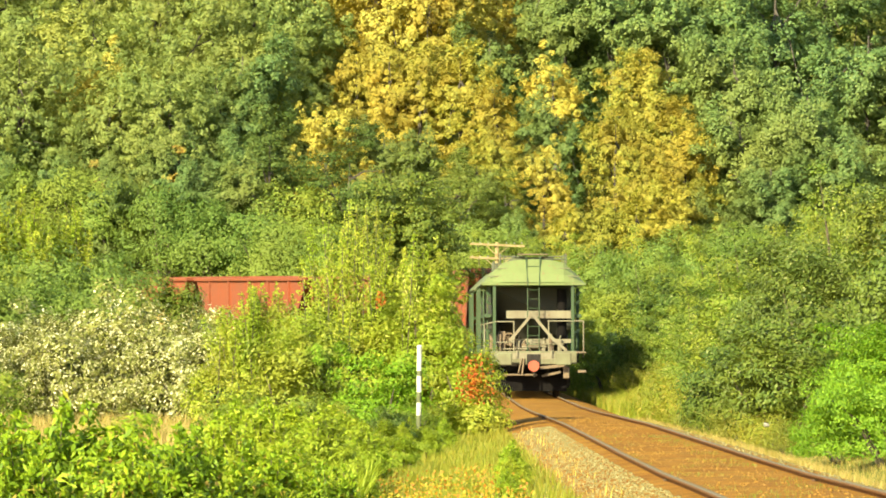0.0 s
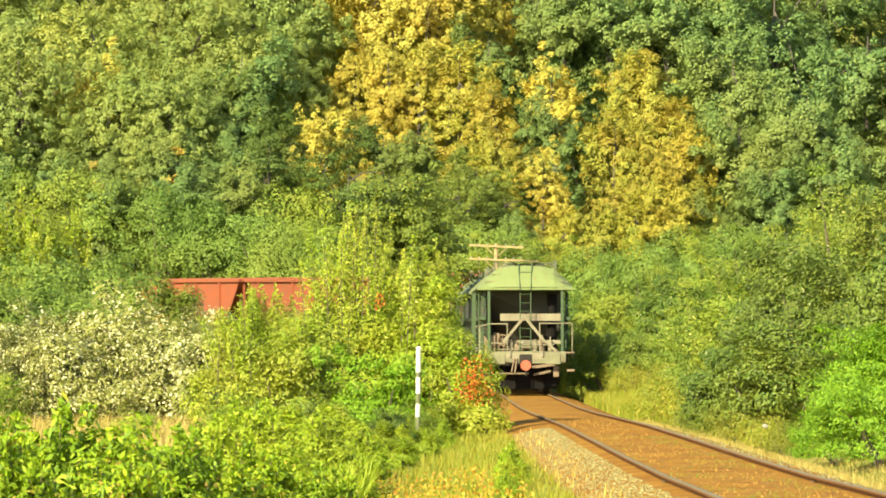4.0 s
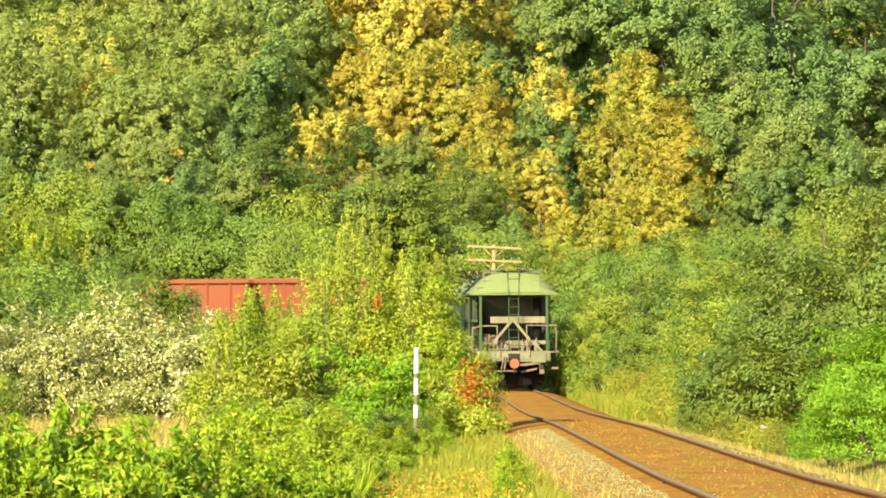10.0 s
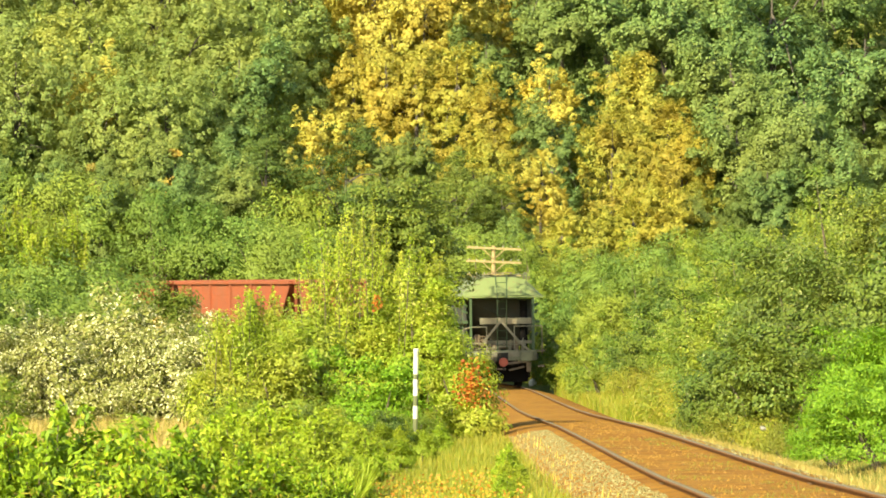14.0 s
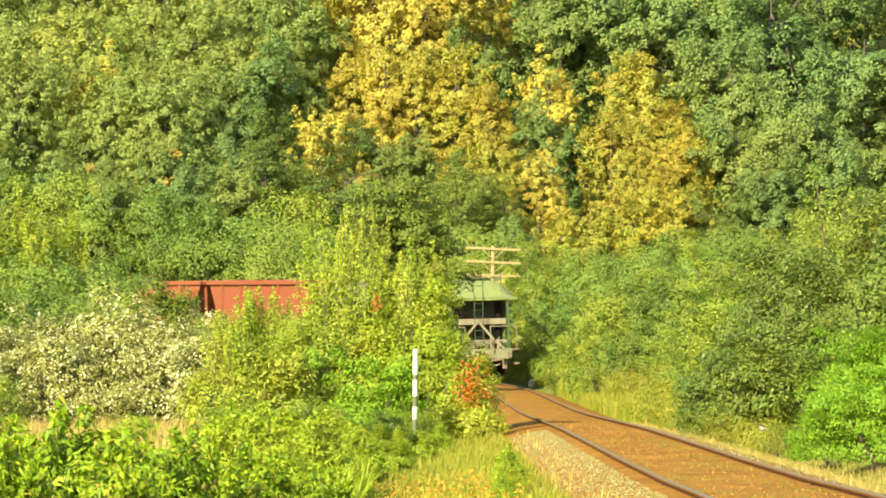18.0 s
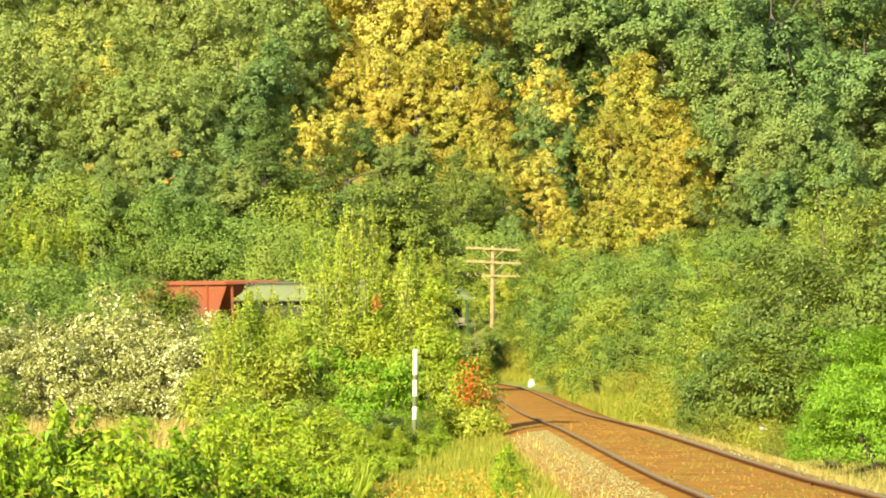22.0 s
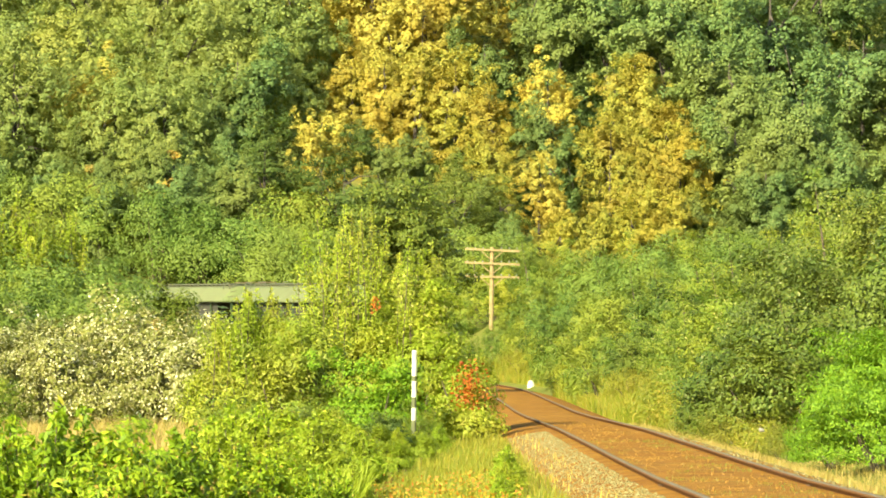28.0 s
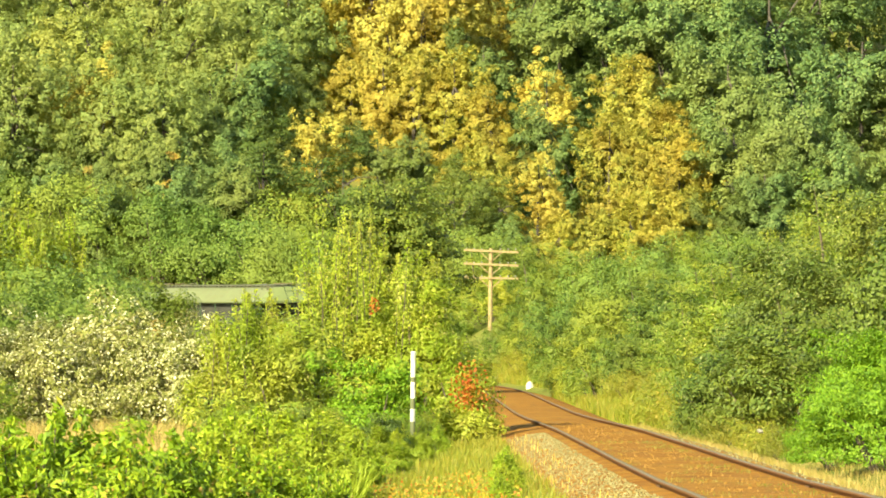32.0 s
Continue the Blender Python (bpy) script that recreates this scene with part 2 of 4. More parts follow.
def smooth(a, b, v):
    v = min(1.0, max(0.0, (v - a) / (b - a)))
    return v * v * (3 - 2 * v)


def line_offset(x, y):
    """Distance of a place from the centre line, positive on the right of the way."""
    d = (LX - x) ** 2 + (LY - y) ** 2
    i = int(np.argmin(d))
    return (x - LX[i]) * math.cos(LH[i]) + (y - LY[i]) * math.sin(LH[i]), LY[i]


def ground_z(x, y):
    o, ly = line_offset(x, y)
    z = rail_z(min(max(y, -80), 330)) - 0.34
    if o < 0:
        z -= 0.12 * smooth(1.9, 3.4, -o)
        z += 0.12 * noise.noise((x * 0.25, y * 0.12, 0)) * smooth(2.5, 5, -o)
    else:
        z -= 0.05 * smooth(1.7, 2.2, o)
        bank = smooth(1.9, 7.5, o) * (2.2 + 0.6 * smooth(120, 200, y)) * smooth(35, 70, y)
        z += bank + 0.25 * noise.noise((x * 0.2, y * 0.08, 3)) * smooth(2.2, 4, o)
    far = max(0.0, y - 283 + 4 * noise.noise((x * 0.05, 0, 5)))
    z += 0.38 * min(far, 130) + 0.06 * max(0, min(far, 900) - 130)
    return z


def part(name, bm, material, parent, label=""):
    """Link a bmesh as one mesh object under a thing or a part."""
    me = bpy.data.meshes.new(name)
    bm.to_mesh(me)
    bm.free()
    me.materials.append(material)
    ob = new(name, me)
    ob.parent = parent
    if label:
        ob["label"] = label
    return ob


def mesh_from(name, verts, faces, material, flat=True):
    """A mesh from arrays of corners and of equal-sided faces."""
    me = bpy.data.meshes.new(name)
    verts, faces = np.asarray(verts, np.float32), np.asarray(faces, np.int32)
    k = faces.shape[1]
    me.vertices.add(len(verts))
    me.vertices.foreach_set("co", verts.ravel())
    me.loops.add(faces.size)
    me.loops.foreach_set("vertex_index", faces.ravel())
    me.polygons.add(len(faces))
    me.polygons.foreach_set("loop_start", np.arange(0, faces.size, k, dtype=np.int32))
    me.polygons.foreach_set("loop_total", np.full(len(faces), k, np.int32))
    if not flat:
        me.polygons.foreach_set("use_smooth", np.ones(len(faces), bool))
    me.update(calc_edges=True)
    me.materials.append(material)
    return me


def sheet(name, xs, ys, height, material):
    v = [(x, y, height(x, y)) for y in ys for x in xs]
    n = len(xs)
    f = [(j * n + i, j * n + i + 1, (j + 1) * n + i + 1, (j + 1) * n + i) for j in range(len(ys) - 1) for i in range(n - 1)]
    return new(name, mesh_from(name, v, f, material, False))


gx = [-2500, -900, -300, -120, -80, -50, -35] + list(np.arange(-26, 26.1, 0.75)) + [30, 38, 50, 80, 120, 300, 900, 2500]
gy = [-2500, -600, -150, -60, -20] + list(np.arange(0, 282, 2.5)) + list(np.arange(282, 420, 8)) + [450, 600, 900, 1400, 2500]
ground = tagged(sheet("ground", gx, gy, ground_z, SOIL), "meadow and wooded hillside with short yellowing grass", "ground", kind="structure")


def swept(profile, s0, s1, step, side=0.0, zoff=0.0):
    """A profile of (across, up) pairs carried along the line."""
    ss = np.arange(s0, s1 + step / 2, step)
    v, f, n = [], [], len(profile)
    for s in ss:
        p = on_line(s)
        h = float(np.interp(s, LS, LH))
        for a, u in profile:
            a += side
            v.append((p.x + a * math.cos(h), p.y + a * math.sin(h), p.z + u + zoff))
    for j in range(len(ss) - 1):
        for i in range(n - 1):
            f.append((j * n + i, j * n + i + 1, (j + 1) * n + i + 1, (j + 1) * n + i))
    return v, f


# trackbed: low crown of dusty ballast, rails nearly sunk in it
v, f = swept([(-2.5, -0.50), (-1.75, -0.24), (-1.2, -0.11), (-0.82, -0.065), (0, -0.055), (0.82, -0.065), (1.2, -0.10), (1.7, -0.22), (2.3, -0.52)], -40, 330, 1.5)
bed = tagged(new("trackbed", mesh_from("trackbed", v, f, BED, False)), "rust-brown dusty ballast bed under a single track", "trackbed", kind="structure")
RAILP = [(-0.065, -0.17), (-0.065, -0.155), (-0.012, -0.14), (-0.012, -0.04), (-0.036, -0.028), (-0.036, -0.006), (-0.026, 0), (0.026, 0), (0.036, -0.006), (0.036, -0.028), (0.012, -0.04), (0.012, -0.14), (0.065, -0.155), (0.065, -0.17)]
railway = tagged(new("railway_track"), "single line of worn steel rails on old ballast", "railway track", kind="structure")
cuts = [-40, 1.6, 26.4, 51.6, 76.5, 101.5, 126.5, 151.5, 176.5, 201.5, 226.5, 251.5, 276.5, 320]
for side in (-0.7535, 0.7535):
    for a, b in zip(cuts, cuts[1:]):
        v, f = swept(RAILP, a + 0.012, b - 0.012, (b - a - 0.024) / 18, side)
        ob = new("rail", mesh_from("rail", v, f, RAIL))
        ob.parent = railway
for s in (51.6, 76.5):
    for side in (-0.7535, 0.7535):
        for flank in (-0.026, 0.026):
            v, f = swept([(flank - 0.012, -0.125), (flank - 0.014, -0.05), (flank + 0.014, -0.05), (flank + 0.012, -0.125)], s - 0.3, s + 0.3, 0.6, side)
            ob = new("fishplate", mesh_from("fishplate", v, f, RAIL))
            ob.parent = railway


# ---- plants ----


def unit(v):
    return v / np.maximum(np.linalg.norm(v, axis=1, keepdims=True), 1e-9)


def leaf_cloud(name, places, normals, length, width, material, rng, droop=0.2, fold=0.25, axis=None):
    """One folded, pointed leaf (two halves on a midrib) at each place."""
    n = len(places)
    normals = unit(normals)
    along = rng.normal(size=(n, 3)) if axis is None else axis + rng.normal(size=(n, 3)) * 0.25
    along[:, 2] -= droop
    along = unit(along - normals * (along * normals).sum(1, keepdims=True))
    across = np.cross(normals, along)
    ln = (length * rng.uniform(0.6, 1.25, n))[:, None]
    wd = (width * rng.uniform(0.65, 1.2, n))[:, None]
    base, tip = places - along * ln * 0.5, places + along * ln * 0.5 - normals * ln * 0.12
    mid = places - along * ln * 0.04
    a = mid + across * wd * 0.5 - normals * wd * fold
    b = mid - across * wd * 0.5 - normals * wd * fold
    v = np.stack([base, a, tip, b], 1).reshape(-1, 3)
    q = np.arange(n)[:, None] * 4
    f = np.concatenate([q + [0, 1, 2], q + [0, 2, 3]])
    return mesh_from(name, v, f, material)


def tube(bm, points, radii, sides=6):
    """A tapered branch through the points."""
    rings = []
    for i, p in enumerate(points):
        d = (points[min(i + 1, len(points) - 1)] - points[max(i - 1, 0)]).normalized()
        u = d.orthogonal().normalized()
        w = d.cross(u)
        rings.append([bm.verts.new(p + (u * math.cos(k * 2 * math.pi / sides) + w * math.sin(k * 2 * math.pi / sides)) * radii[i]) for k in range(sides)])
    for a, b in zip(rings, rings[1:]):
        for k in range(sides):
            bm.faces.new((a[k], a[(k + 1) % sides], b[(k + 1) % sides], b[k]))
    bm.faces.new(rings[0][::-1])
    bm.faces.new(rings[-1])


def clumps(rng, n, rx, ry, zc, rz, lump=0.25, power=0.45, lobes=0, jut=0.15):
    """Centres of leaf clumps in an uneven crown, most of them near its skin."""
    d = unit(rng.normal(size=(n, 3)))
    r = rng.uniform(0, 1, n) ** power
    if lobes:
        # boughs that stand out of the crown, with hollows between them
        bough = unit(rng.normal(size=(lobes, 3)) + [0, 0, 0.25])
        pick = rng.integers(lobes, size=n)
        swing = rng.normal(size=(n, 3)) * 0.8 / math.sqrt(lobes)
        full = rng.uniform(0, 1, n) < 0.14
        d = np.where(full[:, None], d, unit(bough[pick] + swing))
        r = np.where(full, r * 0.7, r * (0.97 - jut + 2 * jut * rng.uniform(0, 1, lobes)[pick]) * (1.06 - 0.22 * (swing ** 2).sum(1) * lobes / 2))
    wob = np.array([1 + lump * noise.noise((p[0] * 1.7 + rx * 3, p[1] * 1.7 + zc, p[2] * 1.7)) * 2 for p in d])
    c = d * (r * wob)[:, None] * [rx, ry, rz]
    c[:, 2] += zc
    return c, d


def foliage(rng, cs, ds, per, size, flat=0.6, out=0.7, up=0.5):
    """Leaf places and normals round the clump centres: each clump is a shallow dome."""
    n = len(cs)
    o = rng.normal(size=(n, per, 3))
    o /= np.linalg.norm(o, axis=2, keepdims=True)
    o *= rng.uniform(0.62, 1.0, (n, per, 1))
    sz = (size * rng.uniform(0.6, 1.3, n))[:, None, None]
    p = cs[:, None, :] + o * sz * [1, 1, flat]
    nn = o * 0.9 + ds[:, None, :] * out + [0, 0, up] + rng.normal(size=(n, per, 3)) * 0.36
    return p.reshape(-1, 3), nn.reshape(-1, 3)


def woody(rng, height, girth, cs, spread, lean=0.0):
    """Trunk and limbs that reach into the crown."""
    bm = bmesh.new()
    top = Vector((lean, 0, height * 0.8))
    pts = [Vector((lean * k * k, 0.12 * math.sin(3 * k) * girth * 4, height * 0.8 * k)) for k in (0, 0.25, 0.5, 0.75, 1)]
    pts[0].z = -0.3
    tube(bm, pts, [girth, girth * 0.8, girth * 0.65, girth * 0.45, girth * 0.2], 8)
    for i in range(min(9, len(cs))):
        c = Vector(cs[int(rng.integers(len(cs)))]) * spread
        s = pts[1].lerp(pts[4], rng.uniform(0.1, 0.9))
        m = s.lerp(c, 0.5) + Vector((0, 0, 0.15 * (c - s).length))
        tube(bm, [s, m, c], [girth * 0.4, girth * 0.25, girth * 0.08], 5)
    return bm


def tree(seed, height, rx, rz, material, n=170, per=60, size=0.95, leaf=0.30, name="tree", label="", lump=0.3, flat=0.55, girth=0.2, power=0.3, lobes=17, jut=0.15, skirt=0.2):
    """A broad-leaved tree: trunk with limbs, and a crown of many leaf clumps."""
    rng = np.random.default_rng(seed)
    root = tagged(new(name), label, "tree")
    zc = height - rz
    cs, ds = clumps(rng, n, rx, rx, zc, rz, lump, power, lobes, jut)
    cs[:, 2] = np.maximum(cs[:, 2], rng.uniform(0.05, 0.16, n) * height)
    # low boughs that hide the foot of the trunk
    foot = rng.uniform(0, 1, n) < skirt
    a = rng.uniform(0, 2 * math.pi, n)
    reach = rx * rng.uniform(0.45, 0.85, n)
    side = np.stack([np.cos(a), np.sin(a), 0 * a], 1)
    cs = np.where(foot[:, None], side * reach[:, None] + np.stack([0 * a, 0 * a, height * rng.uniform(0.03, 0.38, n)], 1), cs)
    ds = np.where(foot[:, None], side, ds)
    part("trunk", woody(rng, height, girth, cs, 0.9), BARK, root)
    p, nn = foliage(rng, cs, ds, per, size, flat)
    crown = new("crown", leaf_cloud("crown", p, nn, leaf, leaf * 0.75, material, rng))
    crown.parent = root
    return root


def shrub(seed, w, d, h, material, n, per, size, leaf, label, slim=0.5, flat=0.7, name="shrub", wand=0, lump=0.3, zlow=0.5, out=0.7, up=0.5, twig=TWIG, extra=None, droop=0.2, clip=0.15, lobes=0, jut=0.15):
    """A shrub: stems from the ground, leafy clumps down to the grass, and upright wands when asked for."""
    rng = np.random.default_rng(seed)
    root = tagged(new(name), label, "shrub")
    cs, ds = clumps(rng, n, w / 2, d / 2, h * zlow, h * (1 - zlow), lump, 0.45 if not lobes else 0.3, lobes, jut)
    cs[:, 2] = np.where(cs[:, 2] < clip, rng.uniform(clip, h * 0.5, n), cs[:, 2])
    if lobes:
        # leafy down to the grass
        skirt = rng.uniform(0, 1, n) < 0.3
        a = rng.uniform(0, 2 * math.pi, n)
        ring_z = rng.uniform(clip, h * 0.4, n)
        foot = np.stack([np.cos(a) * w * 0.42, np.sin(a) * d * 0.42, ring_z], 1)
        cs = np.where(skirt[:, None], foot, cs)
        ds = np.where(skirt[:, None], np.stack([np.cos(a), np.sin(a), 0 * a], 1), ds)
    bm = bmesh.new()
    for i in range(10):
        c = Vector(cs[int(rng.integers(n))]) * 0.97
        b = Vector((c.x * 0.3, c.y * 0.3, -0.15))
        tube(bm, [b, b.lerp(c, 0.5) + Vector((0, 0, 0.1 * h)), c], [0.012 * h + 0.006, 0.008 * h + 0.004, 0.004], 5)
    p, nn = foliage(rng, cs, ds, per, size, flat, out, up)
    axis = None
    for i in range(wand):
        a, r = rng.uniform(0, 2 * math.pi), rng.uniform(0.1, 0.8)
        top = Vector((math.cos(a) * r * w * 0.5, math.sin(a) * r * d * 0.5, h * (1.22 - 0.55 * r * r + rng.uniform(-0.2, 0.1))))
        foot = Vector((top.x * 0.7 + rng.uniform(-0.3, 0.3), top.y * 0.7, h * 0.3))
        tube(bm, [foot, foot.lerp(top, 0.6), top], [0.012, 0.009, 0.004], 5)
        k = int(150 * (1 + h * 0.2))
        u = rng.uniform(0.2, 1.0, k)[:, None]
        taper = 0.2 * (1.1 - u)
        q = np.array(foot) + (np.array(top) - np.array(foot)) * u + rng.normal(size=(k, 3)) * [1, 1, 0.3] * taper
        p = np.concatenate([p, q])
        nn = np.concatenate([nn, rng.normal(size=(k, 3)) + [0, -0.6, 0.5]])
    stem = part("brushwood", bm, twig, root)
    stem["kind"] = "stuff"
    ob = new("foliage", leaf_cloud("foliage", p, nn, leaf, leaf * slim, material, rng, droop))
    ob.parent = root
    if extra:
        mat2, n2, at, rad, lf = extra
        c2 = unit(rng.normal(size=(n2, 3))) * (2.0 * rng.uniform(0, 1, n2) ** 0.55)[:, None] * rad + at
        ob = new("red_leaves" if mat2 is FLAME else "flowers", leaf_cloud("autumn", c2, rng.normal(size=(n2, 3)) + [0, -0.8, 0.3], lf, lf * 0.6, mat2, rng))
        ob.parent = root
    return root


def plant(ob, x, y, turn=0.0, size=1.0, sink=0.0):
    ob.matrix_basis = pose(x, y, ground_z(x, y) - sink, 0, 0, turn) @ Matrix.Diagonal((size, size, size, 1))
    return ob


def plant_copies(ob, spots, group=""):
    """Copies of one plant at (x, y, turn, size)."""
    first = True
    for x, y, turn, size in spots:
        if first:
            plant(ob, x, y, turn, size)
            first = False
            if group:
                ob["group"] = group
            continue
        ob2 = copy_thing(ob, pose(0, 0, 0))
        plant(ob2, x, y, turn, size)


def scatter(seed, k, x0, x1, y0, y1, lo=0.8, hi=1.2):
    """Spots spread evenly over a field by a jittered grid."""
    r = random.Random(seed)
    nx = max(1, round(math.sqrt(k * (x1 - x0) / (y1 - y0))))
    ny = max(1, round(k / nx))
    return [(x0 + (i + r.uniform(0.1, 0.9)) * (x1 - x0) / nx, y0 + (j + r.uniform(0.1, 0.9)) * (y1 - y0) / ny, r.uniform(0, 360), r.uniform(lo, hi))
            for j in range(ny) for i in range(nx)]


# wooded hillside: rows of trees that climb away, leafy to the ground
HILL = "trees on the hillside"
OAK_LABEL = "dark green oak with clumped leaves on a hillside"
ASH_LABEL = "soft green ash tree with fine leaves on a hillside"
oak_a = tree(11, 12.5, 4.4, 6.0, OAK, 430, 66, 0.54, 0.22, "oak_tree", OAK_LABEL, lump=0.45, flat=0.85, lobes=15, jut=0.26)
oak_b = tree(12, 13.5, 4.8, 6.4, OAK, 470, 66, 0.56, 0.22, "oak_tree", OAK_LABEL, lump=0.5, flat=0.85, lobes=15, jut=0.28)
oak_c = tree(13, 11.5, 4.0, 5.6, OAK, 400, 66, 0.5, 0.22, "oak_tree", OAK_LABEL, lump=0.45, flat=0.85, lobes=14, jut=0.26)
ash_a = tree(14, 12.5, 4.2, 6.0, ASH, 760, 38, 0.38, 0.2, "ash_tree", ASH_LABEL, lump=0.35, lobes=0, power=0.35, flat=0.9)
ash_b = tree(15, 13.0, 4.6, 6.2, ASH, 820, 38, 0.40, 0.2, "ash_tree", ASH_LABEL, lump=0.4, lobes=0, power=0.35, flat=0.9)
yel_a = tree(16, 13.5, 4.6, 6.2, YELLOW, 700, 42, 0.42, 0.21, "maple_tree", "maple tree turned golden yellow for autumn", lump=0.4, lobes=30, jut=0.16, flat=0.85)
yel_b = tree(17, 10.5, 3.0, 5.0, YELLOW, 400, 42, 0.38, 0.2, "maple_tree", "smaller maple with yellow leaves for autumn", lump=0.45, jut=0.2, flat=0.85)
yel_c = tree(23, 10.5, 3.1, 5.0, GOLDEN, 400, 42, 0.38, 0.2, "maple_tree", "smaller maple with dull golden leaves for autumn", lump=0.45, jut=0.2, flat=0.85)
rus = tree(18, 6.0, 1.3, 2.6, RUSSET, 45, 50, 0.45, 0.22, "maple_tree", "slim young maple with russet leaves", lump=0.4)
locust = tree(19, 9.0, 3.4, 4.2, LOCUST, 240, 70, 0.7, 0.15, "locust_tree", "olive green locust tree with feathery leaves", lump=0.35, flat=0.4)

plant_copies(oak_a, [(15.5, 312, 10, 1), (25, 300, 60, 1), (12, 330, 100, 1), (22, 336, 200, 1.05), (32, 318, 140, 1), (17, 356, 20, 1), (4, 354, 70, 1), (30, 356, 0, 1.1), (21, 295, 310, 0.85), (8, 366, 5, 1)], HILL)
plant_copies(oak_b, [(20, 308, 0, 1), (27, 322, 80, 1), (17, 325, 200, 0.95), (33, 300, 20, 1), (7.6, 320, 120, 0.95), (9, 344, 0, 1), (24, 352, 130, 1), (36, 338, 40, 1), (28.5, 338, 250, 1), (14, 342, 290, 1)], HILL)
plant_copies(oak_c, [(17, 299, 30, 0.95), (7.4, 310, 120, 0.9), (23.5, 314, 250, 1), (29, 292, 70, 0.9), (12, 318, 10, 0.95), (2.7, 311.5, 15, 0.66), (34, 290, 5, 0.9), (-12, 300, 222, 0.9), (10.2, 309, 70, 1.0), (13.6, 308, 80, 1.0), (17, 293, 45, 0.75), (10.8, 317, 120, 1.05), (6.5, 298, 60, 0.63), (18.5, 289, 200, 0.65), (23, 289.5, 80, 0.7), (26, 290, 140, 0.75), (30, 289, 33, 0.8), (1.8, 293, 50, 0.5), (16.2, 302, 150, 0.85), (4.2, 286, 80, 0.4), (-3.6, 298, 30, 0.5), (-1.6, 297, 110, 0.5), (15.0, 287, 60, 0.45)] + scatter(8, 26, -27, -9.5, 287, 301, 0.42, 0.6) + scatter(9, 14, 17, 30, 287, 299, 0.42, 0.6), HILL)
plant_copies(ash_a, [(-14, 305, 0, 0.95), (-21, 303, 80, 1), (-17, 316, 160, 1), (-27, 312, 10, 1.05), (-10, 334, 200, 1), (-20, 332, 40, 1), (-31, 326, 120, 1), (-14, 346, 0, 1), (-25, 348, 0, 1.1), (-4, 362, 60, 1), (-19, 297, 20, 0.8), (-10.6, 304, 20, 0.8), (-11.6, 309, 140, 0.95), (-13.5, 299, 60, 0.75), (-30, 340, 75, 1), (-9.2, 311, 90, 0.95), (-9.8, 322, 33, 1)], HILL)
plant_copies(ash_b, [(-16, 296, 60, 0.8), (-25, 298, 150, 0.95), (-23, 320, 10, 1), (-13, 326, 100, 0.95), (-27, 334, 220, 1), (-16, 338, 0, 1), (-34, 302, 30, 1), (-36, 318, 40, 1), (-7, 348, 200, 1), (-33, 350, 10, 1.1), (-30, 296, 300, 1.0), (-20, 358, 0, 1.1)], HILL)
plant_copies(yel_a, [(-4.2, 315, 0, 0.98), (1.7, 321, 90, 0.88), (-1.2, 327, 180, 1.05), (-5.6, 324, 40, 0.9), (-1.0, 314, 250, 0.86), (-3.0, 322, 300, 1.0)], "autumn maples")
plant_copies(yel_b, [(6.4, 303, 10, 0.78), (5.7, 292, 60, 0.6), (-6.9, 296.5, 140, 0.76), (-8.6, 291.5, 30, 0.56), (-5.4, 308, 200, 0.68), (-3.4, 307, 20, 0.75), (-20.3, 300.5, 60, 0.9)], "autumn maples")
plant_copies(yel_c, [(0.9, 304.5, 0, 0.84), (-1.6, 306, 300, 0.78), (2.9, 301, 70, 0.7), (12.2, 300, 100, 0.89), (11.4, 302.5, 190, 0.8), (13.2, 297, 20, 0.72), (10.9, 296, 310, 0.62), (13.8, 294, 220, 0.7), (9.9, 295, 40, 0.72), (3.0, 295, 160, 0.62), (11.6, 291, 250, 0.62), (10.7, 284.5, 20, 0.62), (12.7, 285.5, 130, 0.68), (8.7, 284.5, 240, 0.55), (6.7, 285, 310, 0.5), (14.3, 287, 70, 0.58)], "golden maples")
plant_copies(rus, [(-19.9, 292, 0, 0.95), (-15.3, 292, 50, 1.05), (-9.0, 291, 80, 0.8), (-21.2, 303, 120, 1.2)], "young maples")
locust_near = tree(20, 8.3, 2.7, 2.9, LOCUST, 420, 110, 0.5, 0.12, "locust_tree", "olive green locust tree with feathery leaves", lump=0.35, flat=0.5, girth=0.12, power=0.45, jut=0.25, skirt=0.08)
plant(locust_near, -1.45, 181, 40, 1.0)
plant_copies(locust, [(-5.4, 287, 80, 0.95), (0.8, 287, 190, 0.8), (3.4, 289, 40, 0.6), (-10, 290, 140, 0.9)], "locust trees below the wood")

# scrub along the foot of the hill
scrub_a = shrub(21, 5.5, 4.5, 4.6, SCRUB, 120, 120, 0.66, 0.13, "dense green thicket of mixed scrub", 0.6, name="thicket")
scrub_b = shrub(22, 4.5, 4.0, 3.6, SCRUB, 110, 130, 0.55, 0.115, "dense green thicket of mixed scrub", 0.6, name="thicket")
plant_copies(scrub_a, [(-12.5, 284, 0, 1.3), (-9, 280, 70, 1.3), (-16, 287, 130, 1.25), (-5.5, 277, 20, 1.15), (-1.5, 274, 0, 1.0), (2.2, 276, 60, 1.2), (5.4, 278, 210, 0.8), (-20, 290, 90, 1.3), (-24, 291, 10, 1.4), (9.6, 277, 40, 0.5), (13, 277, 0, 0.55), (17, 282, 60, 1.15), (22, 283, 90, 1.25), (-7, 286, 30, 1.4), (27, 286, 10, 1.3), (7.2, 252, 20, 0.55), (9.4, 255, 100, 0.58), (11.8, 258, 0, 0.62)], "thickets below the wood")
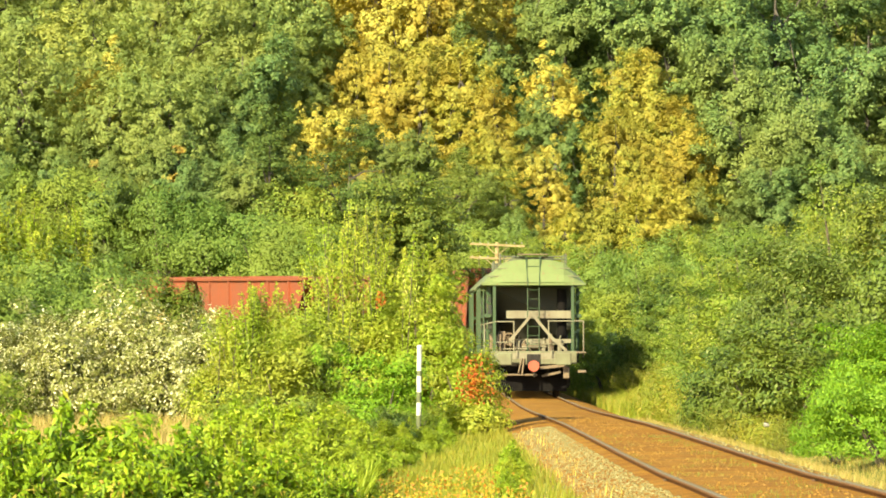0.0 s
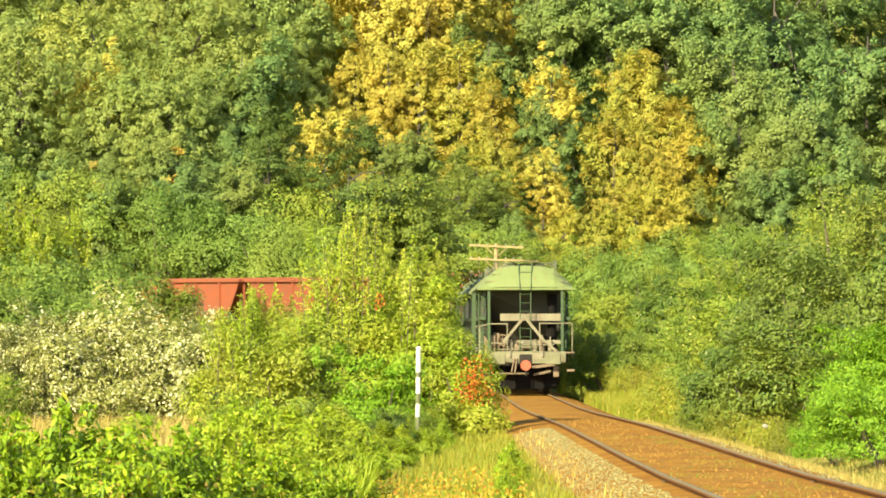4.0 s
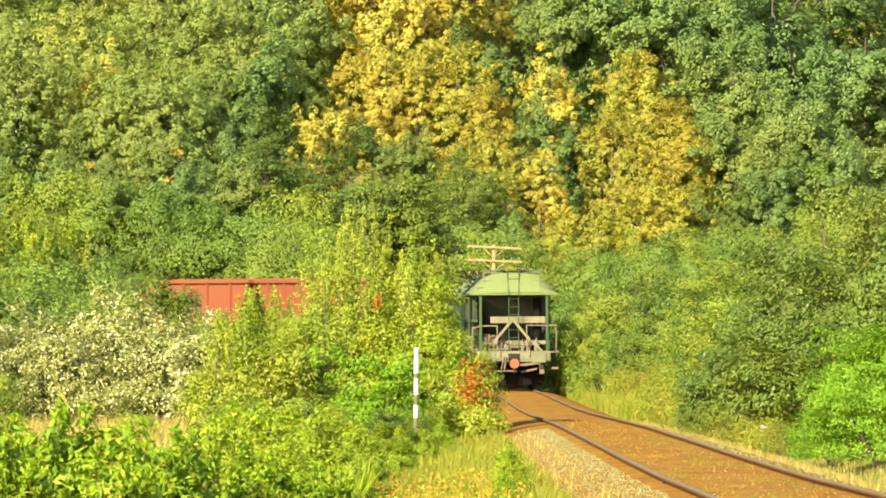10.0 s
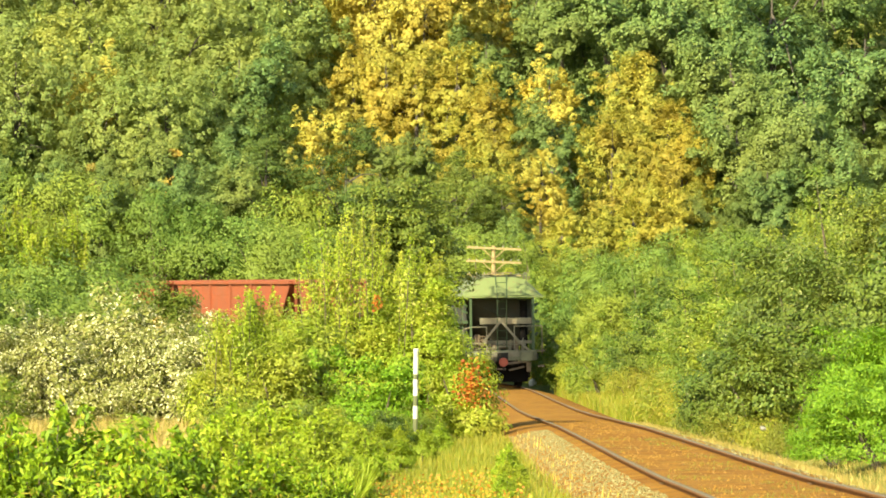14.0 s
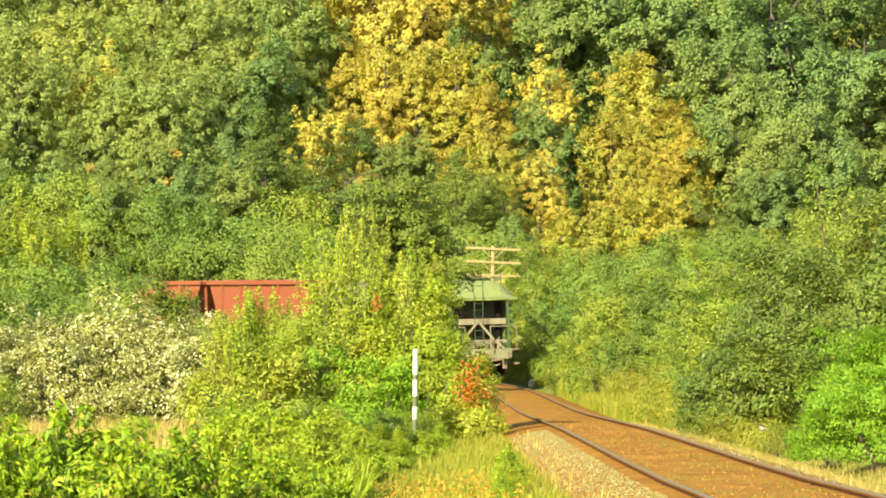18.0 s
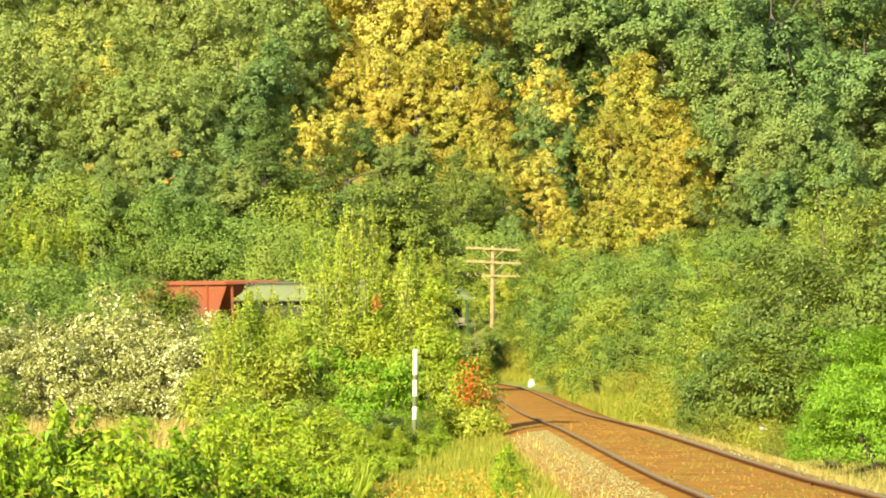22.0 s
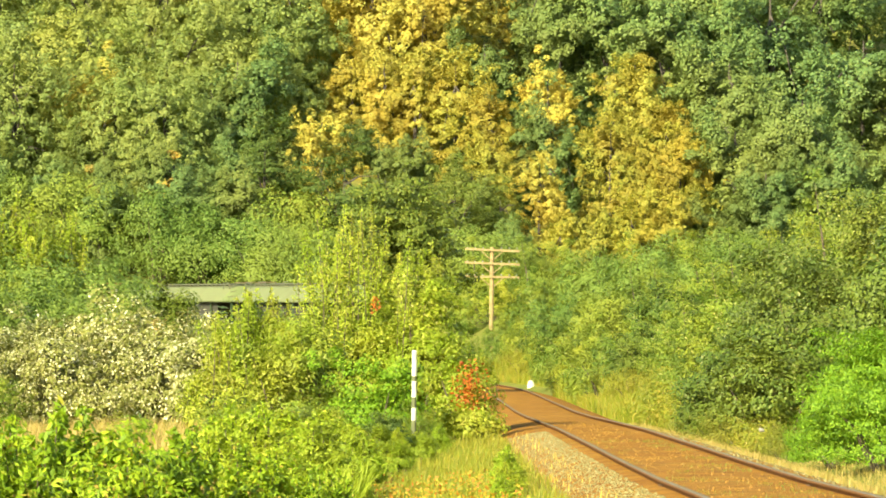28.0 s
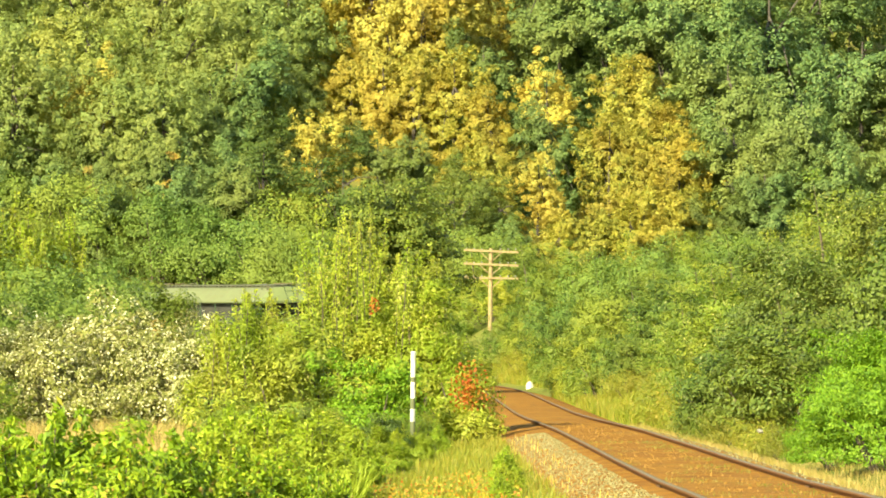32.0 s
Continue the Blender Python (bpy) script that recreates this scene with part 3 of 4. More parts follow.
plant_copies(scrub_b, [(-18.2, 232, 0, 1.75), (-15.2, 229, 60, 1.6), (-13.6, 222, 120, 1.25), (-21, 234, 10, 1.85), (-17, 218, 90, 1.35), (-10.5, 203, 200, 0.95), (-11.6, 206, 20, 0.95), (-19.5, 216, 30, 1.4), (-14.4, 214, 70, 1.1), (-12.4, 209, 0, 0.95), (-22.5, 226, 0, 1.7), (6.4, 188, 20, 0.9), (7.9, 194, 140, 1.0), (9.4, 199, 80, 1.05), (5.3, 206, 220, 0.85), (10.6, 186, 10, 0.95), (6.6, 214, 60, 1.0)], "thickets by the line")

# right-hand bank: shrubs climbing from the foot of the bank
hedge_a = shrub(31, 3.0, 3.0, 2.9, HEDGE, 100, 170, 0.36, 0.075, "dense bush with dull green leaves on the bank", 0.6, lump=0.35, lobes=11, jut=0.3)
hedge_d = shrub(36, 3.0, 3.0, 2.9, OLIVE, 120, 170, 0.33, 0.075, "dense bush with dark olive leaves on the bank", 0.6, lump=0.35, lobes=12, jut=0.32)
hedge_b = shrub(32, 2.2, 2.4, 2.0, HEDGE, 76, 160, 0.29, 0.07, "dense bush with dull green leaves on the bank", 0.6, lump=0.35, lobes=11, jut=0.3)
hedge_c = shrub(33, 1.5, 1.9, 1.0, WEED, 60, 90, 0.28, 0.075, "low yellow-green weeds on the bank", 0.25, name="weed_clump")
rr = random.Random(5)
plant_copies(hedge_a, [(9.0, 114, 80, 1.2), (7.6, 122, 160, 1.1), (9.8, 128, 0, 1.05), (7.8, 136, 60, 0.95), (9.6, 144, 220, 0.95), (7.6, 152, 10, 0.9), (9.6, 162, 90, 1.0), (7.7, 170, 30, 0.95), (9.4, 180, 0, 1.05), (7.6, 190, 70, 0.95), (9.2, 200, 130, 1.1), (7.0, 210, 40, 1.0), (8.8, 220, 10, 1.15), (6.4, 232, 0, 1.15), (4.6, 243, 60, 1.2), (8.5, 246, 0, 0.95), (2.0, 252, 100, 1.2), (11, 112, 30, 1.15), (11.5, 135, 30, 1.0), (12, 160, 0, 0.95), (12, 190, 60, 1.0), (12, 220, 0, 1.1), (6.5, 260, 0, 0.7), (10.5, 262, 10, 0.7)], "bushes on the bank")
plant_copies(hedge_d, [(7.0, 91, 0, 0.95), (8.6, 97, 50, 1.05), (7.0, 96, 110, 1.05), (9.4, 101, 190, 1.2), (7.4, 108, 20, 1.1), (10.2, 96, 70, 1.1), (11.2, 104, 150, 1.15)], "olive bushes on the bank")
plant_copies(hedge_b, [(5.3, 95, 170, 0.8), (5.9, 104, 30, 1.0), (6.3, 113, 0, 1.05), (6.5, 124, 80, 1.0), (6.5, 131, 200, 0.95), (7.1, 144, 40, 1.0), (7.3, 154.5, 300, 1.15), (7.0, 158.5, 30, 1.1), (6.5, 163, 200, 1.1), (5.5, 166, 100, 1.15), (5.4, 172, 20, 1.15), (6.5, 186, 40, 1.0), (6.6, 196, 70, 1.0), (6.1, 205, 190, 1.0), (5.35, 179, 0, 1.2), (5.25, 186, 60, 1.15), (5.05, 193, 0, 1.1), (4.75, 201, 0, 1.1), (4.9, 208, 150, 1.05), (4.75, 213.5, 120, 1.05), (3.75, 222, 20, 1.0), (2.8, 229, 0, 0.8), (4.4, 226, 0, 1.4), (0.6, 238, 40, 1.2), (-1.2, 246, 40, 1.2), (2.4, 240, 40, 1.4), (2.5, 224.5, 30, 0.75), (1.3, 229, 77, 0.8), (-0.7, 235, 140, 1.1), (-2.4, 241, 20, 1.1)], "bushes on the bank")
plant_copies(hedge_c, [((max(5.2, 0.039 * y + 0.7) if y < 152 else 5.95 if y < 167 else 5.55) + rr.uniform(-0.1, 0.45) - max(0, y - 175) ** 2 * 0.0011, y, rr.uniform(0, 360), rr.uniform(0.7, 1.25)) for y in np.arange(104, 226, 3.4)] + [(5.0, 80, 0, 0.7), (5.25, 76, 100, 0.6), (4.85, 86, 200, 0.7), (5.0, 90, 40, 0.8), (4.9, 97, 120, 0.8)], "weeds along the bank")
brier = shrub(35, 2.1, 2.2, 2.1, BRIER, 68, 160, 0.34, 0.085, "dark green brier bush at the foot of the bank", 0.55, lump=0.3, lobes=9)
# those at y 157 to 161 are added: dark leaves deepen the wagon's shadow
plant_copies(brier, [(5.5, 84, 0, 0.95), (5.2, 91, 90, 0.85), (6.2, 88, 200, 1.1), (5.7, 99, 40, 0.8), (7.9, 86, 130, 1.2), (9.3, 92, 10, 1.35), (8.0, 119, 60, 1.0), (7.6, 140, 20, 0.9), (6.2, 172, 20, 0.85), (6.6, 157, 100, 1.0), (6.2, 161, 10, 0.9), (7.6, 160, 70, 1.3), (4.3, 218, 0, 0.9), (-0.85, 85.3, 70, 0.4), (-2.2, 86, 120, 0.45)], "brier bushes")
feather = shrub(34, 2.9, 2.6, 2.3, BRIGHT, 330, 150, 0.27, 0.055, "fresh bright green locust sprouts with feathery leaves", 0.45, flat=0.45, lump=0.25, name="locust_bush", lobes=24, jut=0.2)
plant_copies(feather, [(6.05, 67, 0, 0.95), (7.2, 70, 70, 1.1), (5.7, 71, 160, 0.66)], "locust bushes")

# left side: the big mixed bush before the curve
willow_mid = shrub(41, 3.0, 2.4, 3.85, WILLOW, 230, 120, 0.33, 0.085, "tall yellow-green willow bush with upright wands", 0.38, name="willow_bush", wand=34, lobes=16, jut=0.3)
plant(willow_mid, -1.82, 101, 0, 1.03)
willow_back = shrub(48, 4.6, 1.6, 2.7, HEDGE, 190, 90, 0.34, 0.09, "wide bush of dull green leaves behind the willows", 0.5)
plant(willow_back, -2.3, 104)
willow_left = shrub(42, 2.4, 2.2, 2.5, WILLOW, 190, 130, 0.32, 0.08, "yellow-green willow bush with upright wands", 0.38, name="willow_bush", wand=30, lobes=12)
plant(willow_left, -3.85, 98.5, 0, 1.03)
willow_low = shrub(43, 2.6, 1.8, 2.3, HEDGE, 130, 75, 0.3, 0.09, "thick bush of dull green leaves", 0.5, lobes=10)
plant(willow_low, -2.8, 95.5)
alder = shrub(44, 1.7, 1.8, 3.35, WILLOW, 190, 130, 0.3, 0.078, "leafy bush with small yellow-green leaves and a few red ones", 0.5, wand=5, lobes=11, extra=(FLAME, 60, (-0.72, -0.85, 2.7), (0.06, 0.05, 0.09), 0.07))
plant(alder, -0.53, 100, 0, 1.03)
sumac = shrub(45, 1.15, 1.2, 1.85, WILLOW, 80, 110, 0.24, 0.08, "bush with red autumn leaves among yellow-green ones", 0.45, extra=(FLAME, 300, (0.06, -0.56, 1.05), (0.19, 0.11, 0.3), 0.085))
plant(sumac, 0.48, 96.5, 0, 1.03)
sumac_low = shrub(46, 1.3, 1.0, 0.72, WILLOW, 60, 90, 0.2, 0.08, "low leafy bush beside the rails", 0.5)
plant(sumac_low, 0.62, 95.5, 0, 1.03)
fresh = shrub(47, 2.3, 1.2, 2.45, BRIGHT, 120, 85, 0.26, 0.08, "fresh green bush with soft leaves", 0.5, lobes=9)
plant(fresh, -1.2, 94.5, 0, 0.92)
willow_gap = shrub(55, 1.3, 1.4, 2.9, WILLOW, 110, 80, 0.28, 0.095, "yellow-green willow bush with upright wands", 0.38, name="willow_bush", wand=24)
plant(willow_gap, -3.3, 102, 0, 0.86)
plant(copy_thing(willow_gap, pose(0, 0, 0)), -3.9, 104, 70, 0.68)
plant(copy_thing(willow_gap, pose(0, 0, 0)), -0.33, 102.5, 200, 1.1)
plant(copy_thing(willow_gap, pose(0, 0, 0)), -1.1, 103.5, 310, 1.14)
for far_spot in ((-19.3, 236, 40, 2.4), (-17.5, 238, 150, 2.2), (-21.0, 235, 260, 2.4), (-18.6, 233, 300, 1.9)):
    plant(copy_thing(willow_gap, pose(0, 0, 0)), *far_spot)
spindle = shrub(57, 1.25, 1.2, 3.5, BRIER, 130, 120, 0.26, 0.08, "round-headed spindle bush with dull green leaves", 0.5, lobes=8)
plant(spindle, -5.62, 106.5, 0, 1.06)
alder_slim = shrub(49, 0.95, 1.3, 3.3, WILLOW, 110, 130, 0.26, 0.08, "slim upright bush with small leaves", 0.5, wand=3)
plant(alder_slim, -0.06, 101, 0, 1.08)
dry_dock = shrub(56, 0.3, 0.3, 2.2, STRAW, 26, 60, 0.12, 0.06, "tall dry seed head of dock, pale reddish brown", 0.5, name="dry_weed")
plant(dry_dock, -5.95, 106, 0, 1.22)
silver = shrub(51, 2.6, 2.2, 2.5, SILVER, 150, 150, 0.26, 0.066, "oleaster bush with small silvery white leaves", 0.6, name="oleaster_bush", lump=0.4, lobes=14, jut=0.3)
plant_copies(silver, [(-6.7, 107, 0, 1.42), (-8.2, 110, 80, 1.36), (-5.6, 103.5, 170, 1.18), (-9.6, 112, 40, 1.32), (-7.6, 104, 230, 1.05), (-6.0, 109, 60, 1.3), (-5.0, 102.5, 300, 1.08), (-4.6, 103.5, 20, 1.12), (-9.0, 105, 120, 1.1)], "oleaster bushes")
olive = shrub(52, 2.2, 2.0, 1.7, HEDGE, 70, 70, 0.3, 0.08, "low bush with dull green leaves", 0.5)
plant_copies(olive, [(-9.2, 102, 0, 0.9), (-4.2, 99, 60, 0.9), (-0.6, 89, 60, 0.55), (-3.6, 88, 20, 0.7), (-2.2, 87, 20, 0.62), (-5.4, 88, 0, 0.5)], "low bushes")
dogwood = shrub(53, 1.9, 1.5, 1.45, BROAD, 170, 48, 0.23, 0.115, "leafy dogwood bush with broad bright leaves", 0.42, name="dogwood_bush", wand=7, out=0.6, up=0.2, droop=0.9, jut=0.25, lobes=14)
plant_copies(dogwood, [(-2.9, 40, 0, 0.78), (-3.65, 41, 90, 0.74), (-2.2, 42, 200, 0.66), (-3.3, 37.5, 150, 0.68), (-4.5, 40, 0, 0.72), (-1.55, 43, 60, 0.55), (-1.0, 44, 130, 0.42), (-2.5, 38.5, 260, 0.62), (-4.0, 38, 310, 0.66)], "dogwood bushes")
nettle = shrub(54, 1.0, 1.0, 1.15, NETTLE, 70, 60, 0.18, 0.095, "tall bright green weeds with narrow leaves", 0.32, name="weed_clump", wand=22)
plant_copies(nettle, [(-1.9, 55, 0, 0.85), (-1.35, 57, 60, 0.8), (-2.4, 58, 120, 0.85), (-0.95, 60, 10, 0.62), (-1.5, 50, 40, 0.62), (-0.9, 53, 70, 0.45), (0.72, 56, 0, 0.32), (0.78, 58, 60, 0.42), (0.66, 53, 10, 0.28), (-0.62, 86.9, 30, 0.42), (-0.4, 86, 10, 0.32), (-0.7, 85, 60, 0.38), (0.0, 85.5, 60, 0.4), (-2.2, 52, 30, 0.75)], "tall weeds")
dock = shrub(58, 1.0, 1.0, 1.15, SORREL, 70, 80, 0.18, 0.08, "yellow-green weeds with small leaves", 0.4, name="weed_clump", lobes=9)
plant_copies(dock, [(-1.7, 63, 0, 0.8), (-2.7, 64, 90, 0.9), (-1.1, 66, 30, 0.7), (-2.1, 69, 200, 0.85), (-0.6, 72, 60, 0.5), (-1.6, 76, 150, 0.75), (-0.3, 80, 0, 0.5), (-1.0, 82, 80, 0.6), (-2.6, 80, 10, 0.8), (-2.9, 60, 40, 0.8), (-2.0, 66, 70, 0.9), (-1.3, 70, 10, 0.75), (-2.6, 75, 60, 0.9), (-1.9, 83, 0, 0.8)], "dull weeds")


# grass and loose stones
def surface_z(x, y):
    """Height of the ground or, near the rails, of the trackbed."""
    o, ly = line_offset(x, y)
    g = ground_z(x, y)
    if abs(o) > 2.45:
        return g
    return max(g, rail_z(y) + float(np.interp(abs(o), [0, 0.82, 1.2, 1.75, 2.5], [-0.058, -0.067, -0.11, -0.24, -0.50])))


def grass(name, seed, n, where, height, width, material, label):
    """Bent blades, each of two segments."""
    rng = np.random.default_rng(seed)
    pts = np.array([where(rng) for _ in range(n)])
    z = np.array([surface_z(x, y) for x, y in pts])
    a = rng.uniform(0, 2 * math.pi, n)
    h = height * rng.uniform(0.4, 1.25, n)
    w = width * rng.uniform(0.6, 1.3, n)
    u = np.stack([np.cos(a), np.sin(a), np.zeros(n)], 1)
    lean = np.stack([-np.sin(a), np.cos(a), np.zeros(n)], 1) * (h * rng.uniform(0.1, 0.6, n))[:, None]
    base = np.stack([pts[:, 0], pts[:, 1], z - 0.02], 1)
    mid, tip = base + lean * 0.35, base + lean
    mid[:, 2] += h * 0.6
    tip[:, 2] += h
    v = np.stack([base - u * w[:, None] / 2, base + u * w[:, None] / 2, mid + u * w[:, None] * 0.4, tip, mid - u * w[:, None] * 0.4], 1).reshape(-1, 3)
    q = np.arange(n)[:, None] * 5
    f = np.concatenate([q + [0, 1, 2], q + [0, 2, 4], q + [4, 2, 3]])
    return tagged(new(name, mesh_from(name, v, f, material)), label, "grass", kind="stuff")


def beside(lo, hi, y0, y1):
    def where(rng):
        s = rng.uniform(y0, y1)
        o = rng.uniform(lo, hi)
        p, h = on_line(s), float(np.interp(s, LS, LH))
        return p.x + o * math.cos(h), p.y + o * math.sin(h)
    return where


grass("verge_grass", 61, 52000, beside(-6.5, -1.75, 42, 100), 0.19, 0.010, VERGE, "tufts of yellow-green grass beside the line")
grass("dry_grass", 62, 16000, beside(-12.5, -6.0, 80, 106), 0.5, 0.022, STRAW, "pale dry grass in the meadow")
grass("dry_verge_grass", 63, 26000, beside(1.35, 3.4, 44, 112), 0.12, 0.007, DRYGRASS, "dry straw-coloured grass along the foot of the bank")
grass("bank_grass", 64, 80000, lambda rng: beside(2.05, 4.6, 84, 150)(rng) if rng.uniform() < 0.5 else beside(1.9, 4.8, 150, 188)(rng) if rng.uniform() < 0.6 else beside(2.85, 4.8, 188, 225)(rng), 0.42, 0.02, WEED, "long yellow-green grass on the bank")
def tufts(lo, hi, y0, y1):
    """Only where a slow noise is high, so that the grass stands in patches."""
    spot = beside(lo, hi, y0, y1)

    def where(rng):
        for _ in range(12):
            x, y = spot(rng)
            if noise.noise((x * 1.6, y * 0.45, 9)) > 0.12:
                break
        return x, y
    return where


grass("tall_grass", 68, 5200, lambda rng: (rng.uniform(-2.2, -0.85), rng.uniform(49, 60)), 0.5, 0.032, NETTLE, "tall bright green grass before the bushes")
grass("track_grass", 65, 2200, tufts(-0.6, 0.62, 41, 80), 0.06, 0.005, WEED, "thin grass between the rails")
grass("shoulder_grass", 66, 600, beside(-2.7, -1.3, 42, 92), 0.12, 0.014, DRYGRASS, "dry grass on the gravel shoulder")
rf = np.random.default_rng(67)
fp = np.array([(rf.uniform(-0.8, 0.85), rf.uniform(46, 62)) for _ in range(1500)])
fpz = np.array([(x, y, ground_z(x, y) + rf.uniform(0.08, 0.3)) for x, y in fp])
tagged(new("wild_flowers", leaf_cloud("wild_flowers", fpz, rf.normal(size=(1500, 3)) + [0, -1, 0.6], 0.036, 0.032, FLOWER, rf)), "small orange wild flowers in the grass", "flower", kind="stuff")


def stones(name, seed, n, where, size, material, label, lift=0.0):
    """Loose angular stones: squashed, skewed octahedra."""
    rng = np.random.default_rng(seed)
    base = np.array([[1, 0, 0], [0, 1, 0], [-1, 0, 0], [0, -1, 0], [0.2, 0.1, 0.75], [0, 0, -0.75]])
    fc = np.array([[0, 1, 4], [1, 2, 4], [2, 3, 4], [3, 0, 4], [1, 0, 5], [2, 1, 5], [3, 2, 5], [0, 3, 5]])
    vs, fs = [], []
    for i in range(n):
        x, y = where(rng)
        o, ly = line_offset(x, y)
        z = float(np.interp(abs(o), [0, 0.82, 1.2, 1.75, 2.5], [-0.058, -0.07, -0.115, -0.25, -0.50])) + rail_z(y) + lift
        a = rng.uniform(0, 6.28)
        s = size * rng.uniform(0.5, 1.5)
        r = np.array([[math.cos(a), -math.sin(a), 0], [math.sin(a), math.cos(a), 0], [0, 0, 1]])
        vs.append((base * rng.uniform(0.6, 1.2, (6, 3)) * s) @ r.T + (x, y, z + s * 0.25))
        fs.append(fc + 6 * i)
    return tagged(new(name, mesh_from(name, np.concatenate(vs), np.concatenate(fs), material)), label, "gravel", kind="stuff")


stones("gravel_shoulder", 71, 15000, beside(-2.5, -0.95, 42, 92), 0.017, GRAVEL, "pale loose gravel on the track shoulder")
stones("gravel_edge", 72, 2500, beside(1.0, 1.9, 44, 110), 0.026, GRAVEL, "pale loose gravel along the far rail")
stones("ballast", 73, 1200, beside(-0.68, 0.68, 42, 110), 0.016, BALLAST, "rust-brown ballast stones between the rails")


# ---- posts and pole ----
def box(bm, x0, x1, y0, y1, z0, z1, bevel=0.0):
    r = bmesh.ops.create_cube(bm, size=1.0, matrix=Matrix.Translation(((x0 + x1) / 2, (y0 + y1) / 2, (z0 + z1) / 2)) @ Matrix.Diagonal((x1 - x0, y1 - y0, z1 - z0, 1)))
    if bevel:
        es = list({e for v in r["verts"] for e in v.link_edges})
        bmesh.ops.bevel(bm, geom=es, offset=bevel, segments=1, affect="EDGES")
    return bm


def bar(bm, a, b, w, d=None):
    """A square bar from a to b."""
    a, b = Vector(a), Vector(b)
    m = Matrix.Translation((a + b) / 2) @ (b - a).to_track_quat("Z", "Y").to_matrix().to_4x4() @ Matrix.Diagonal((w, d or w, (b - a).length, 1))
    bmesh.ops.create_cube(bm, size=1.0, matrix=m)
    return bm


def rod(bm, a, b, r, sides=8):
    tube(bm, [Vector(a), Vector(b)], [r, r], sides)
    return bm


def loft(bm, rings, close=True):
    """Skin over a row of equal rings of corners."""
    rs = [[bm.verts.new(p) for p in ring] for ring in rings]
    n = len(rs[0])
    for a, b in zip(rs, rs[1:]):
        for k in range(n if close else n - 1):
            bm.faces.new((a[k], a[(k + 1) % n], b[(k + 1) % n], b[k]))
    return rs


def ring(r, z, x=0.0, y=0.0, n=14):
    return [(x + r * math.cos(k * 2 * math.pi / n), y + r * math.sin(k * 2 * math.pi / n), z) for k in range(n)]


def marker_post():
    root = tagged(new("marker_post"), "slim white railway marker post with dark worn bands", "post")
    gz = ground_z(-0.47, 88.0)
    zs = [-0.3] + [z - gz for z in (0.06, 0.28, 0.46, 0.74, 0.83, 1.24)]
    for i, (a, b) in enumerate(zip(zs, zs[1:])):
        bm = bmesh.new()
        rs = loft(bm, [ring(0.043, a), ring(0.043, b)])
        bm.faces.new(rs[0][::-1])
        bm.faces.new(rs[1])
        part("white_band" if i % 2 else "dark_band", bm, WHITE if i % 2 else BLACK, root)
    bm = bmesh.new()
    rs = loft(bm, [ring(0.050, zs[-1]), ring(0.045, zs[-1] + 0.025), ring(0.025, zs[-1] + 0.035)])
    bm.faces.new(rs[-1])
    part("cap", bm, WHITE, root)
    root.matrix_basis = pose(-0.47, 88.0, gz, 0, 0.6, 0)


def white_stone():
    bm = bmesh.new()
    rs = loft(bm, [ring(0.17, -0.2), ring(0.165, 0.25), ring(0.13, 0.36), ring(0.06, 0.42)])
    bm.faces.new(rs[-1])
    me = bpy.data.meshes.new("marker_stone")
    bm.to_mesh(me)
    bm.free()
    me.materials.append(WHITE)
    ob = tagged(new("marker_stone", me), "short whitewashed marker stone beside the rail", "marker stone")
    ob.matrix_basis = pose(3.71, 208, -0.55)


def white_scrap():
    bm = bmesh.new()
    bmesh.ops.create_icosphere(bm, subdivisions=2, radius=0.045)
    for v in bm.verts:
        v.co *= 1 + 0.9 * noise.noise(v.co * 16)
        v.co.z *= 0.8
    me = bpy.data.meshes.new("plastic_bag")
    bm.to_mesh(me)
    bm.free()
    me.materials.append(CERAMIC)
    ob = tagged(new("plastic_bag", me), "crumpled pale plastic bag in the weeds", "litter")
    ob.matrix_basis = pose(4.72, 75, 0.12)


def telegraph_pole():
    root = tagged(new("telegraph_pole"), "weathered wooden telegraph pole with three crossarms", "telegraph pole")
    bm = bmesh.new()
    rs = loft(bm, [ring(0.115, -0.5), ring(0.10, 3.0), ring(0.09, 6.0), ring(0.07, 6.03)])
    bm.faces.new(rs[-1])
    part("pole", bm, POLEWOOD, root)
    for z, w, tilt in ((5.90, 1.24, -0.035), (5.29, 1.25, -0.03), (4.68, 1.24, -0.012)):
        bm = bmesh.new()
        bar(bm, (-w, -0.14, z - w * tilt), (w, -0.14, z + w * tilt), 0.07, 0.09)
        arm = part("crossarm", bm, POLEWOOD, root)
        for sx in (-1, 1):
            bm = bmesh.new()
            bar(bm, (sx * 0.08, -0.17, z - 0.42), (sx * 0.5, -0.17, z - 0.04), 0.035)
            part("brace", bm, POLEWOOD, arm)
        for k in (-1.12, -0.78, -0.42, 0.42, 0.78, 1.12):
            bm = bmesh.new()
            rs = loft(bm, [ring(0.02, z + 0.05, k, -0.14, 8), ring(0.03, z + 0.07, k, -0.14, 8), ring(0.03, z + 0.10, k, -0.14, 8), ring(0.015, z + 0.13, k, -0.14, 8)])
            bm.faces.new(rs[-1])
            part("insulator", bm, CERAMIC, arm)
    root.matrix_basis = pose(2.28, 231, -0.28, 0, 0.6, 4)


marker_post()
white_stone()
white_scrap()
telegraph_pole()


# ---- the train ----
PITCH, HALF = 18.0, 8.45
BOGIE = HALF - 2.2
WHEEL_R = 0.46


